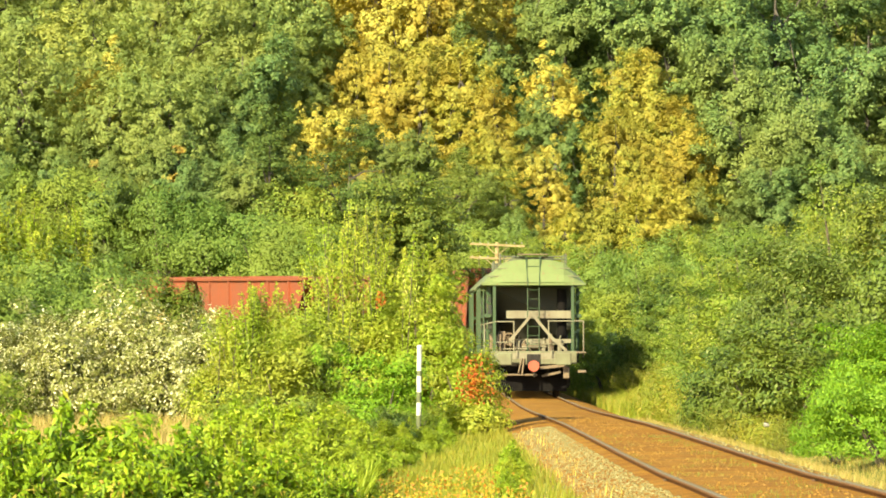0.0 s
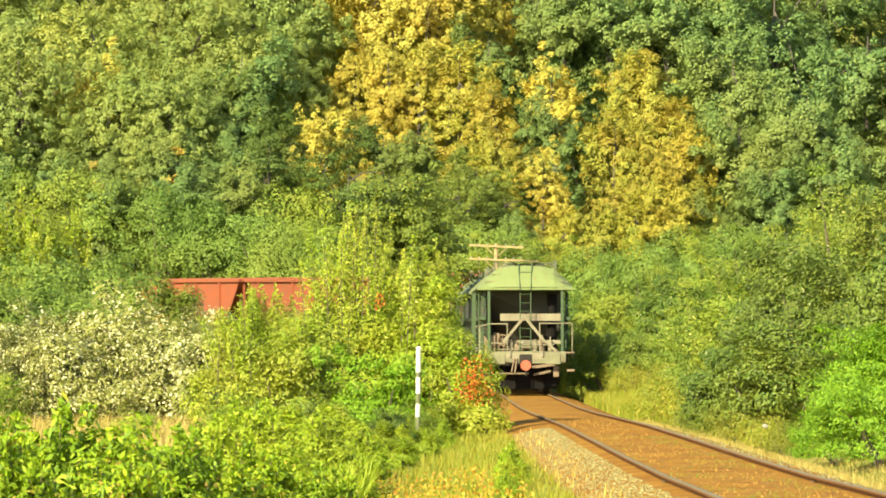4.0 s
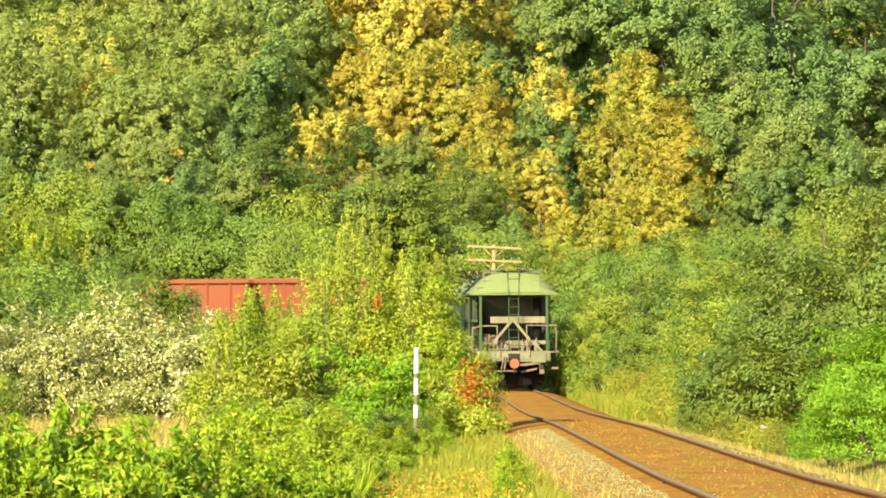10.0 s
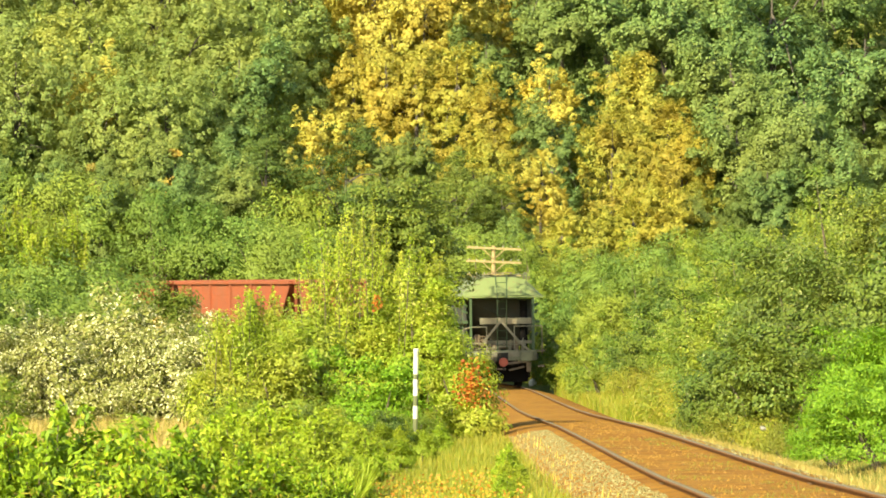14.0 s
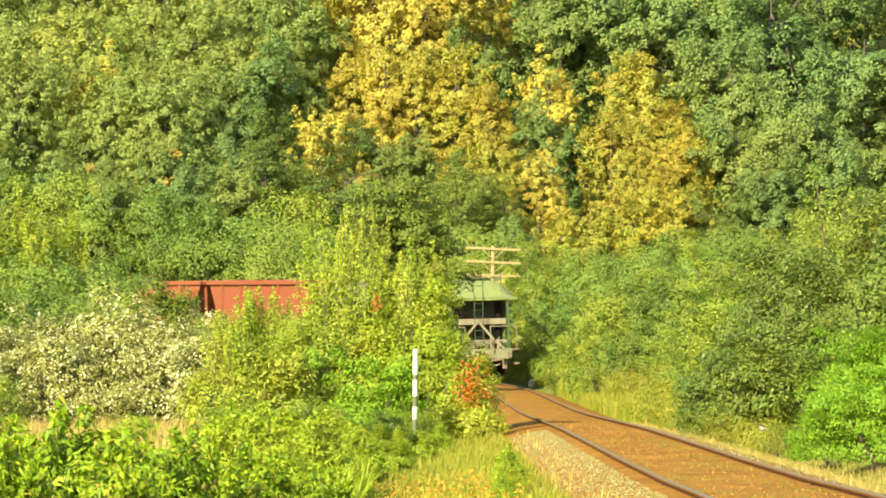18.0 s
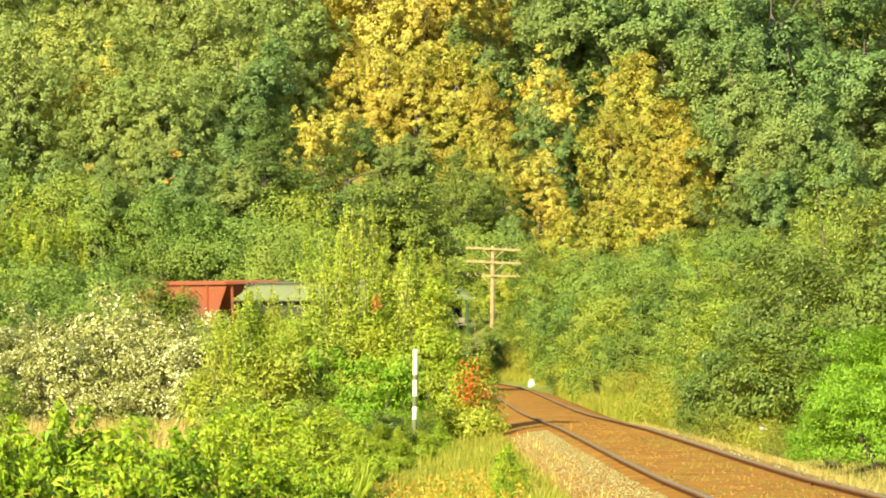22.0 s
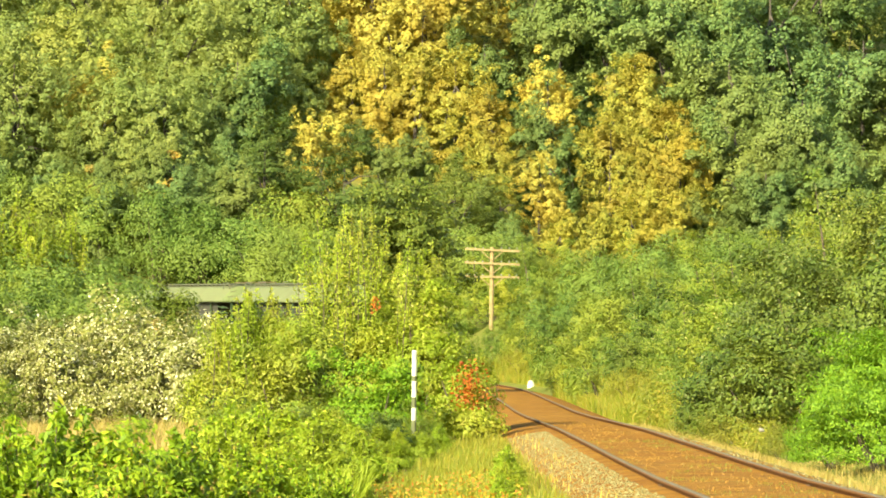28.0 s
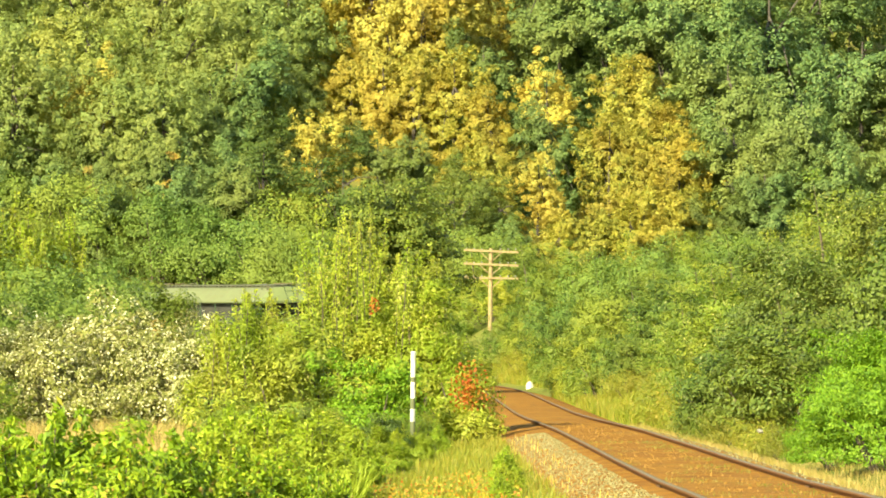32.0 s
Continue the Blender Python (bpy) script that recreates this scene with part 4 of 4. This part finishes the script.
def wheelset(parent, y):
    """Two wheels on an axle; turns about its own x axis."""
    bm = bmesh.new()
    rod(bm, (-0.95, 0, 0), (0.95, 0, 0), 0.08, 10)
    for sx in (-1, 1):
        n = 24
        prof = [(0.10, 0.05), (0.30, 0.03), (0.40, 0.06), (WHEEL_R, 0.07), (WHEEL_R, -0.04), (0.485, -0.05), (0.485, -0.075), (0.36, -0.05), (0.28, -0.02), (0.10, -0.05)]
        rings = []
        for r, u in prof:
            rings.append([(sx * (0.72 + u), r * math.cos(k * 2 * math.pi / n), r * math.sin(k * 2 * math.pi / n)) for k in range(n)])
        loft(bm, rings)
    me = bpy.data.meshes.new("wheelset")
    bm.to_mesh(me)
    bm.free()
    me.materials.append(STEEL)
    w = new("wheelset", me)
    w.parent = parent
    w.location = (0, y, WHEEL_R)
    return w


def underframe(root):
    """Sill, headstocks, bogies, buffers and couplings: shared by both kinds of wagon."""
    for sx in (-1, 1):
        bm = bmesh.new()
        box(bm, sx * 1.28 - 0.06, sx * 1.28 + 0.06, -HALF + 0.1, HALF - 0.1, 1.02, 1.26)
        part("side_sill", bm, STEEL, root)
    bm = bmesh.new()
    box(bm, -0.22, 0.22, -HALF + 0.1, HALF - 0.1, 0.88, 1.2)
    part("centre_sill", bm, STEEL, root)
    for sy in (-1, 1):
        bm = bmesh.new()
        box(bm, -1.28, 1.28, sy * HALF - 0.06, sy * HALF + 0.06, 0.97, 1.36, 0.015)
        part("headstock", bm, HEADGREY, root)
        bm = bmesh.new()
        box(bm, -0.2, 0.2, min(sy * (HALF + 0.06), sy * (HALF + 0.09)), max(sy * (HALF + 0.06), sy * (HALF + 0.09)), 0.94, 1.27, 0.01)
        part("drawgear_plate", bm, STEEL, root)
        for sx in (-1, 1):
            bm = bmesh.new()
            ya, yb = sy * (HALF + 0.05), sy * (HALF + 0.48)
            rod(bm, (sx * 0.875, ya, 1.1), (sx * 0.875, yb, 1.1), 0.085, 12)
            box(bm, sx * 0.875 - 0.12, sx * 0.875 + 0.12, min(ya, ya + sy * 0.05), max(ya, ya + sy * 0.05), 0.98, 1.22)
            box(bm, sx * 0.875 - 0.225, sx * 0.875 + 0.225, min(yb, yb + sy * 0.05), max(yb, yb + sy * 0.05), 0.95, 1.31, 0.02)
            part("buffer", bm, HEADGREY, root)
        bm = bmesh.new()
        rod(bm, (0, sy * (HALF + 0.05), 1.0), (0, sy * (HALF + 0.35), 0.98), 0.045)
        rod(bm, (0, sy * (HALF + 0.33), 1.0), (0.02, sy * (HALF + 0.36), 0.6), 0.035)
        part("coupling", bm, STEEL, root)
    for y in (-2.4, 0.0, 2.4):
        bm = bmesh.new()
        loft(bm, [[(sx * (1.0 if z > 0.8 else 0.86), y + sy * (1.15 if z > 0.8 else 0.8), z) for sx, sy in ((-1, -1), (1, -1), (1, 1), (-1, 1))] for z in (1.3, 0.16)])
        part("discharge_chute", bm, STEEL, root)
    for yb in (-BOGIE, BOGIE):
        for sx in (-1, 1):
            bm = bmesh.new()
            box(bm, sx * 1.0 - 0.07, sx * 1.0 + 0.07, yb - 1.3, yb + 1.3, 0.5, 0.68)
            box(bm, sx * 1.0 - 0.09, sx * 1.0 + 0.09, yb - 0.35, yb + 0.35, 0.25, 0.9)
            for q in (-0.9, 0.9):
                box(bm, sx * 1.0 - 0.12, sx * 1.0 + 0.12, yb + q - 0.17, yb + q + 0.17, 0.32, 0.66, 0.03)
            part("bogie_frame", bm, STEEL, root)
        bm = bmesh.new()
        box(bm, -1.0, 1.0, yb - 0.2, yb + 0.2, 0.55, 0.9)
        part("bolster", bm, STEEL, root)
        # beam hung extra low and near black to darken the track under the wagon
        for q in (-1.38, 1.38):
            bm = bmesh.new()
            box(bm, -1.0, 1.0, yb + q - 0.05, yb + q + 0.05, 0.17, 0.72)
            part("bogie_end_beam", bm, SHADEBLACK, root)
    return [wheelset(root, yb + q) for yb in (-BOGIE, BOGIE) for q in (-0.9, 0.9)]


ROOF = [(1.54, 3.36), (1.50, 3.42), (1.20, 3.72), (0.90, 3.98), (0.55, 4.06), (0.0, 4.09)]
ROOF = ROOF + [(-x, z) for x, z in ROOF[-2::-1]]


def hopper_wagon():
    """Covered hopper: barrel roof carried past the body at both ends, open end platforms."""
    root = tagged(new("covered_hopper_wagon"), "pale green covered hopper wagon with an open end platform", "wagon", group="train wagons")
    bm = bmesh.new()
    ya = HALF - 0.55
    shell = [[(x, y, z) for x, z in ROOF] for y in (-ya, ya)]
    rs = loft(bm, shell, False)
    rs2 = loft(bm, [[(x * 0.985, y, z - 0.04) for x, y, z in r] for r in shell], False)
    for a, b in ((rs[0], rs2[0]), (rs[-1], rs2[-1])):
        for k in range(len(a) - 1):
            bm.faces.new((a[k], a[k + 1], b[k + 1], b[k]))
    roof = part("roof", bm, DUSTY, root, "dusty grey-green arched roof")
    for sy in (-1, 1):
        bm = bmesh.new()
        shell = [[(x, sy * y, 3.36 + (z - 3.36) * f) for x, z in ROOF] for y, f in ((ya, 1.0), (ya + 0.2, 0.72), (ya + 0.38, 0.42), (HALF - 0.02, 0.05))]
        loft(bm, shell, False)
        loft(bm, [[(x * 0.985, y - sy * 0.03, z - 0.04) for x, y, z in r] for r in shell], False)
        part("roof_end", bm, GREEN, roof, "pale green sloped roof end")
    for k in (0.30, 0.62):
        for sy in (-1, 1):
            bm = bmesh.new()
            y = sy * (HALF - 0.02 - 0.53 * k)
            zz = 3.36 + 0.73 * k
            w = np.interp(-zz, [-z for _, z in ROOF[5::-1]], [x for x, _ in ROOF[5::-1]])
            bar(bm, (-w, y, zz), (w, y, zz), 0.025)
            part("roof_seam", bm, HEADGREY, roof)
    # eave fascia
    for sy in (-1, 1):
        bm = bmesh.new()
        box(bm, -1.54, 1.54, sy * HALF - 0.03, sy * HALF + 0.03, 3.31, 3.375)
        part("end_fascia", bm, GREEN, roof)
    # roof walk, its end grating and the rails round it
    for sx in (-0.42, 0.42):
        bm = bmesh.new()
        box(bm, sx - 0.17, sx + 0.17, -HALF + 0.85, HALF - 0.85, 4.15, 4.18)
        part("roof_walk", bm, SIDEGREY, roof)
    for sy in (-1, 1):
        for k in range(4):
            bm = bmesh.new()
            y = sy * (HALF - 0.75 - k * 0.13)
            box(bm, -0.46, 0.46, y - 0.045, y + 0.045, 4.22, 4.25)
            part("walk_plank", bm, BRAKE, roof)
        for sx in (-1, 1):
            bm = bmesh.new()
            yy = [sy * (HALF - u) for u in (0.62, 0.72, 1.5)]
            rod(bm, (sx * 0.34, yy[0], 4.09), (sx * 0.98, yy[1], 4.09), 0.018, 6)
            rod(bm, (sx * 0.98, yy[1], 3.92), (sx * 0.98, yy[1], 4.24), 0.022, 6)
            rod(bm, (sx * 0.86, yy[1], 3.98), (sx * 0.86, yy[1], 4.16), 0.016, 6)
            rod(bm, (sx * 0.98, yy[1], 4.24), (sx * 0.95, yy[2], 4.24), 0.018, 6)
            rod(bm, (sx * 0.95, yy[2], 3.95), (sx * 0.95, yy[2], 4.24), 0.018, 6)
            rod(bm, (sx * 0.46, yy[1], 4.16), (sx * 0.98, yy[1], 4.18), 0.018, 6)
            part("roof_handrail", bm, SIDEGREY, roof)
    for i in range(28):
        bm = bmesh.new()
        y = -HALF + 1.0 + i * (2 * HALF - 2.0) / 27
        box(bm, -0.62, 0.62, y - 0.025, y + 0.025, 4.0, 4.15)
        part("walk_bracket", bm, SIDEGREY, roof)
    for y in (-4.5, -1.5, 1.5, 4.5):
        bm = bmesh.new()
        box(bm, -0.24, 0.24, y - 0.6, y + 0.6, 4.05, 4.13, 0.02)
        part("loading_hatch", bm, GREEN, roof)
    # body: steep upper sides, hopper ends and bottom
    bm = bmesh.new()
    low = [(-0.75, 1.25), (-1.2, 2.05), (-1.25, 3.27), (1.25, 3.27), (1.2, 2.05), (0.75, 1.25)]
    a = [(x, -HALF + 1.6 if z > 2 else -4.4, z) for x, z in low]
    b = [(x, HALF - 1.6 if z > 2 else 4.4, z) for x, z in low]
    rs = loft(bm, [a, b])
    bmesh.ops.contextual_create(bm, geom=rs[0])
    bmesh.ops.contextual_create(bm, geom=rs[1])
    # recess shade under the roof comes from the wall's dark colour
    part("hopper_body", bm, DARKWALL, root)
    for sx in (-1, 1):
        for i in range(1, 8):
            y = -HALF + 0.15 + i * (2 * HALF - 0.3) / 8
            bm = bmesh.new()
            xr = 1.34 if i == 1 else 1.43 if i == 2 else 1.52
            box(bm, sx * xr - 0.02, sx * xr + 0.02, y - 0.05, y + 0.05, 1.2, 3.28)
            part("side_rib", bm, DARKGREEN, root)
        bm = bmesh.new()
        box(bm, sx * 1.34 - 0.1, sx * 1.34 + 0.08, -HALF + 0.2, HALF - 0.2, 2.36, 2.46)
        part("side_waist_rail", bm, DARKGREEN, root)
        for y in (-HALF + 0.5, -HALF + 1.0):
            for z in (1.9, 2.75, 3.0):
                bm = bmesh.new()
                bar(bm, (sx * 1.27, y - 0.2, z), (sx * 1.38, y + 0.25, z + 0.1), 0.05)
                part("side_bracket", bm, DARKGREEN, root)
    # end frames and platforms
    for sy in (-1, 1):
        y = sy * (HALF - 0.08)
        for sx in (-1, 1):
            bm = bmesh.new()
            box(bm, sx * 1.16 - 0.045, sx * 1.16 + 0.045, y - 0.045, y + 0.045, 1.3, 3.30)
            part("corner_post", bm, DARKGREEN, root)
            bm = bmesh.new()
            bar(bm, (-0.04, y, 2.46), (sx * 0.66 - 0.04, y, 1.66), 0.085)
            if sx > 0:
                bar(bm, (sx * 0.56, y, 1.74), (sx * 0.98, y, 1.36), 0.085)
            part("diagonal_strut", bm, BEAM, root)
        bm = bmesh.new()
        box(bm, -0.80, 1.12, y - sy * 0.35 - 0.04, y - sy * 0.35 + 0.04, 2.33, 2.56)
        part("upper_cross_beam", bm, BEAM, root)
        bm = bmesh.new()
        box(bm, -0.62, 1.12, y - 0.3 * sy - 0.03, y - 0.3 * sy + 0.03, 1.60, 1.72)
        part("lower_cross_beam", bm, BEAM, root)
        bm = bmesh.new()
        box(bm, -1.30, 1.30, min(y, y - sy * 1.5), max(y, y - sy * 1.5), 1.30, 1.35)
        part("platform", bm, BEAM, root)
        for a, b in (((-1.14, 2.23), (-0.58, 2.23)), ((0.42, 2.25), (1.48, 2.25)), ((1.48, 2.25), (1.48, 1.15)), ((-0.58, 2.25), (-0.58, 1.2)), ((0.45, 2.25), (0.45, 1.1)), ((-1.1, 1.62), (-0.58, 1.62)), ((-1.14, 2.23), (-1.45, 2.15)), ((-1.45, 2.15), (-1.45, 1.3))):
            bm = bmesh.new()
            rod(bm, (a[0], y + sy * 0.03, a[1]), (b[0], y + sy * 0.03, b[1]), 0.02, 6)
            part("handrail", bm, BEAM, root)
        bm = bmesh.new()
        for sx in (-0.17, 0.17):
            rod(bm, (sx, y - sy * 0.05, 1.35), (sx, y - sy * 0.02, 3.25), 0.018, 6)
            rod(bm, (sx, y + sy * 0.15, 3.30), (sx * 1.25, y - sy * 0.45, 4.16), 0.02, 6)
        for i in range(7):
            z = 1.55 + i * 0.27
            rod(bm, (-0.17, y - sy * 0.03, z), (0.17, y - sy * 0.03, z), 0.012, 6)
        rod(bm, (-0.17, y - sy * 0.08, 3.60), (0.17, y - sy * 0.08, 3.60), 0.015, 6)
        rod(bm, (-0.17, y - sy * 0.25, 3.87), (0.17, y - sy * 0.25, 3.87), 0.015, 6)
        part("ladder", bm, DARKGREEN, root)
        bm = bmesh.new()
        rod(bm, (0.86, y - sy * 0.8, 1.35), (0.86, y - sy * 0.8, 3.2), 0.15, 12)
        part("vent_pipe", bm, SHADEBLACK, root)
        # brake gear on the platform
        bm = bmesh.new()
        box(bm, -0.98, -0.82, y - sy * 0.5, y - sy * 0.3, 1.35, 1.95, 0.02) if sy > 0 else box(bm, -0.98, -0.82, y + 0.3, y + 0.5, 1.35, 1.95, 0.02)
        part("valve_box", bm, BRAKE, root)
        for i in range(7):
            x = -1.0 + i * 0.3
            bm = bmesh.new()
            rod(bm, (x, y - sy * 0.35, 1.33), (x + 0.05, y - sy * 0.4, 1.62), 0.045, 6)
            part("brake_lever", bm, BRAKE, root)
        bm = bmesh.new()
        rod(bm, (-0.55, y - sy * 0.35, 1.48), (0.45, y - sy * 0.35, 1.48), 0.07, 8)
        part("brake_cylinder", bm, BRAKE, root)
    ws = underframe(root)
    for yb in (-BOGIE, BOGIE):
        # solid plate; the shade under the bogie is put into its near-black colour
        bm = bmesh.new()
        box(bm, -0.66, 0.66, yb - 1.3, yb + 1.3, 0.2, 0.34, 0.02)
        part("brake_rigging", bm, SHADEBLACK, root)
    for sy in (-1, 1):
        y = sy * (HALF - 0.3)
        bm = bmesh.new()
        n = 16
        for r0, r1, u in ((0.15, 0.19, 0.0), (0.15, 0.19, 0.03)):
            loft(bm, [[(-0.72 + r * math.cos(k * 2 * math.pi / n), y + sy * u, 1.72 + r * math.sin(k * 2 * math.pi / n)) for k in range(n)] for r in (r0, r1)])
        for k in range(4):
            a = k * math.pi / 4
            rod(bm, (-0.72 - 0.16 * math.cos(a), y, 1.72 - 0.16 * math.sin(a)), (-0.72 + 0.16 * math.cos(a), y, 1.72 + 0.16 * math.sin(a)), 0.012, 5)
        part("brake_wheel", bm, BRAKE, root)
        for i, (x, z, h, w) in enumerate(((-0.45, 1.36, 0.34, 0.10), (-0.28, 1.36, 0.22, 0.14), (0.30, 1.36, 0.3, 0.12), (0.52, 1.36, 0.42, 0.16), (0.78, 1.36, 0.36, 0.12), (-1.02, 1.36, 0.5, 0.14))):
            bm = bmesh.new()
            box(bm, x - w / 2, x + w / 2, y - 0.08, y + 0.08, z, z + h, 0.015)
            rod(bm, (x, y, z + h), (x + 0.03, y, z + h + 0.1), 0.02, 6)
            part("brake_valve", bm, BRAKE if i % 2 else BEAM, root)
        for z, x0, x1 in ((1.48, -0.35, 0.38), (1.56, -0.2, 0.9), (1.42, -0.9, -0.1)):
            bm = bmesh.new()
            rod(bm, (x0, y + sy * 0.1, z), (x1, y + sy * 0.1, z + 0.01), 0.022, 6)
            part("air_pipe", bm, BEAM, root)
        bm = bmesh.new()
        box(bm, -0.62, 0.62, sy * (HALF + 0.062) - 0.004, sy * (HALF + 0.062) + 0.004, 1.12, 1.31, 0.0)
        part("headstock_panel", bm, BEAM, root, "pale worn panel on the headstock")
        for x in (-0.5, 0.53):
            bm = bmesh.new()
            bar(bm, (x, sy * (HALF + 0.1), 1.38), (x, sy * (HALF + 0.1), 1.18), 0.05)
            part("step_bracket", bm, BEAM, root)
    for sy in (-1, 1):
        bm = bmesh.new()
        y = sy * (HALF + 0.1)
        rod(bm, (-0.35, y, 1.15), (-0.45, y + sy * 0.1, 0.72), 0.025, 6)
        rod(bm, (-0.28, y, 1.15), (-0.34, y + sy * 0.1, 0.70), 0.025, 6)
        rod(bm, (-0.95, y, 0.66), (0.1, y, 0.66), 0.03, 6)
        part("brake_hose", bm, BRAKE, root)
        bm = bmesh.new()
        bar(bm, (0.2, y - sy * 0.1, 0.86), (0.95, y - sy * 0.1, 0.95), 0.09)
        bar(bm, (0.25, y - sy * 0.15, 0.62), (0.8, y - sy * 0.15, 0.74), 0.07)
        box(bm, 0.88, 1.06, y - 0.05, y + 0.05, 0.55, 0.92, 0.02)
        part("step_gear", bm, BRAKE, root)
        bm = bmesh.new()
        box(bm, 1.26, 1.55, y - 0.1, y + 0.1, 1.30, 1.35)
        part("footboard", bm, BRAKE, root)
        bm = bmesh.new()
        box(bm, 1.30, 1.55, y - 0.1, y + 0.1, 0.72, 0.80, 0.01)
        part("footboard", bm, BRAKE, root)
    return root, ws


def open_wagon():
    """Rust-red open hopper with sloped sides, ribs and a heavy top rim."""
    root = tagged(new("open_hopper_wagon"), "rust-red open hopper wagon with a heavy top rim", "wagon", group="train wagons")
    bm = bmesh.new()
    outer = [(1.40, 4.12), (1.46, 2.2), (1.0, 1.3), (-1.0, 1.3), (-1.46, 2.2), (-1.40, 4.12)]
    e = {1.3: 4.8, 2.2: 6.7, 4.12: HALF - 0.15}
    # outer and inner skin, open at the top
    for thin, lift in ((1.0, 0.0), (0.955, 0.06)):
        rs = loft(bm, [[(x * thin, sy * (e[z] + thin - 1.0), z + (lift if z < 4 else 0)) for x, z in outer] for sy in (-1, 1)], False)
        for r in rs:
            bm.faces.new(r)
    body = part("hopper_body", bm, RUSTRED, root)
    for sx in (-1, 1):
        bm = bmesh.new()
        box(bm, sx * 1.43 - 0.10, sx * 1.43 + 0.10, -HALF + 0.07, HALF - 0.07, 4.10, 4.26, 0.02)
        part("top_rim", bm, RUSTRED, body)
        for i in range(5):
            y = -6.0 + i * 3.0
            bm = bmesh.new()
            bar(bm, (sx * 1.50, y, 2.2), (sx * 1.46, y, 4.1), 0.10, 0.12)
            part("side_rib", bm, RUSTRED, body)
        bm = bmesh.new()
        bar(bm, (sx * 1.5, -6.6, 2.2), (sx * 1.5, 6.6, 2.2), 0.12)
        part("side_waist_rail", bm, RUSTRED, body)
    for sy in (-1, 1):
        bm = bmesh.new()
        box(bm, -1.43, 1.43, sy * (HALF - 0.15) - 0.08, sy * (HALF - 0.15) + 0.08, 4.10, 4.26, 0.02)
        part("end_rim", bm, RUSTRED, body)
        for sx in (-1, 1):
            bm = bmesh.new()
            bar(bm, (sx * 1.1, sy * (HALF - 0.2), 1.3), (sx * 1.1, sy * (HALF - 0.25), 4.1), 0.10)
            part("end_post", bm, RUSTRED, root)
    return root, underframe(root)


def tail_disc(root):
    bm = bmesh.new()
    y = -HALF - 0.42
    n = 24
    rs = loft(bm, [[(0.165 * math.cos(k * 2 * math.pi / n), y + u, 0.92 + 0.165 * math.sin(k * 2 * math.pi / n)) for k in range(n)] for u in (0.0, 0.02)])
    bm.faces.new(rs[0])
    bm.faces.new(rs[1])
    part("tail_disc", bm, DISC, root, "round faded red tail disc")


hopper, hopper_wheels = hopper_wagon()
gondola, gondola_wheels = open_wagon()
wagons = [hopper, copy_thing(hopper, pose(0, 0, 0)), gondola] + [copy_thing(gondola, pose(0, 0, 0)) for _ in range(6)]
tail_disc(hopper)


TAIL_T = [-3, 0, 3, 6, 9, 13, 17, 20, 22.5, 25.5, 32, 36]
TAIL_S = [142.6, 150.4, 158.4, 166.4, 174.5, 185.3, 198.4, 209.3, 218.3, 226.8, 246.5, 259]


def tail_at(t):
    """How far along the line the tail of the train is."""
    return float(np.mean(np.interp(t + np.linspace(-1.5, 1.5, 13), TAIL_T, TAIL_S)))


def wagon_pose(s):
    """A wagon whose middle is s metres along the line stands on its two bogies; the curve leans it inwards a little."""
    a, b = on_line(s - BOGIE), on_line(s + BOGIE)
    d = b - a
    c = (a + b) / 2
    lean = 2.0 * smooth(175, 230, s)
    return Matrix.Translation(c) @ Euler((math.atan2(d.z, d.xy.length), 0, math.atan2(-d.x, d.y))).to_matrix().to_4x4() @ pose(0, 0, 0, 0, -lean, 0)


def motions():
    """The train draws away round the curve; its wheels turn with it."""
    for i, w in enumerate(wagons):
        walk(w, [(t, wagon_pose(tail_at(t) + HALF + i * PITCH)) for t in range(33)])
        for o in w.children:
            if o.name.startswith("wheelset"):
                y = o.location.y
                rows = []
                for k in range(161):
                    turn = -(tail_at(k * 0.2) - tail_at(0)) / WHEEL_R
                    rows.append((k * 0.2, Matrix.LocRotScale((0, y, WHEEL_R), Euler((turn, 0, 0)), None)))
                walk(o, rows)


motions()
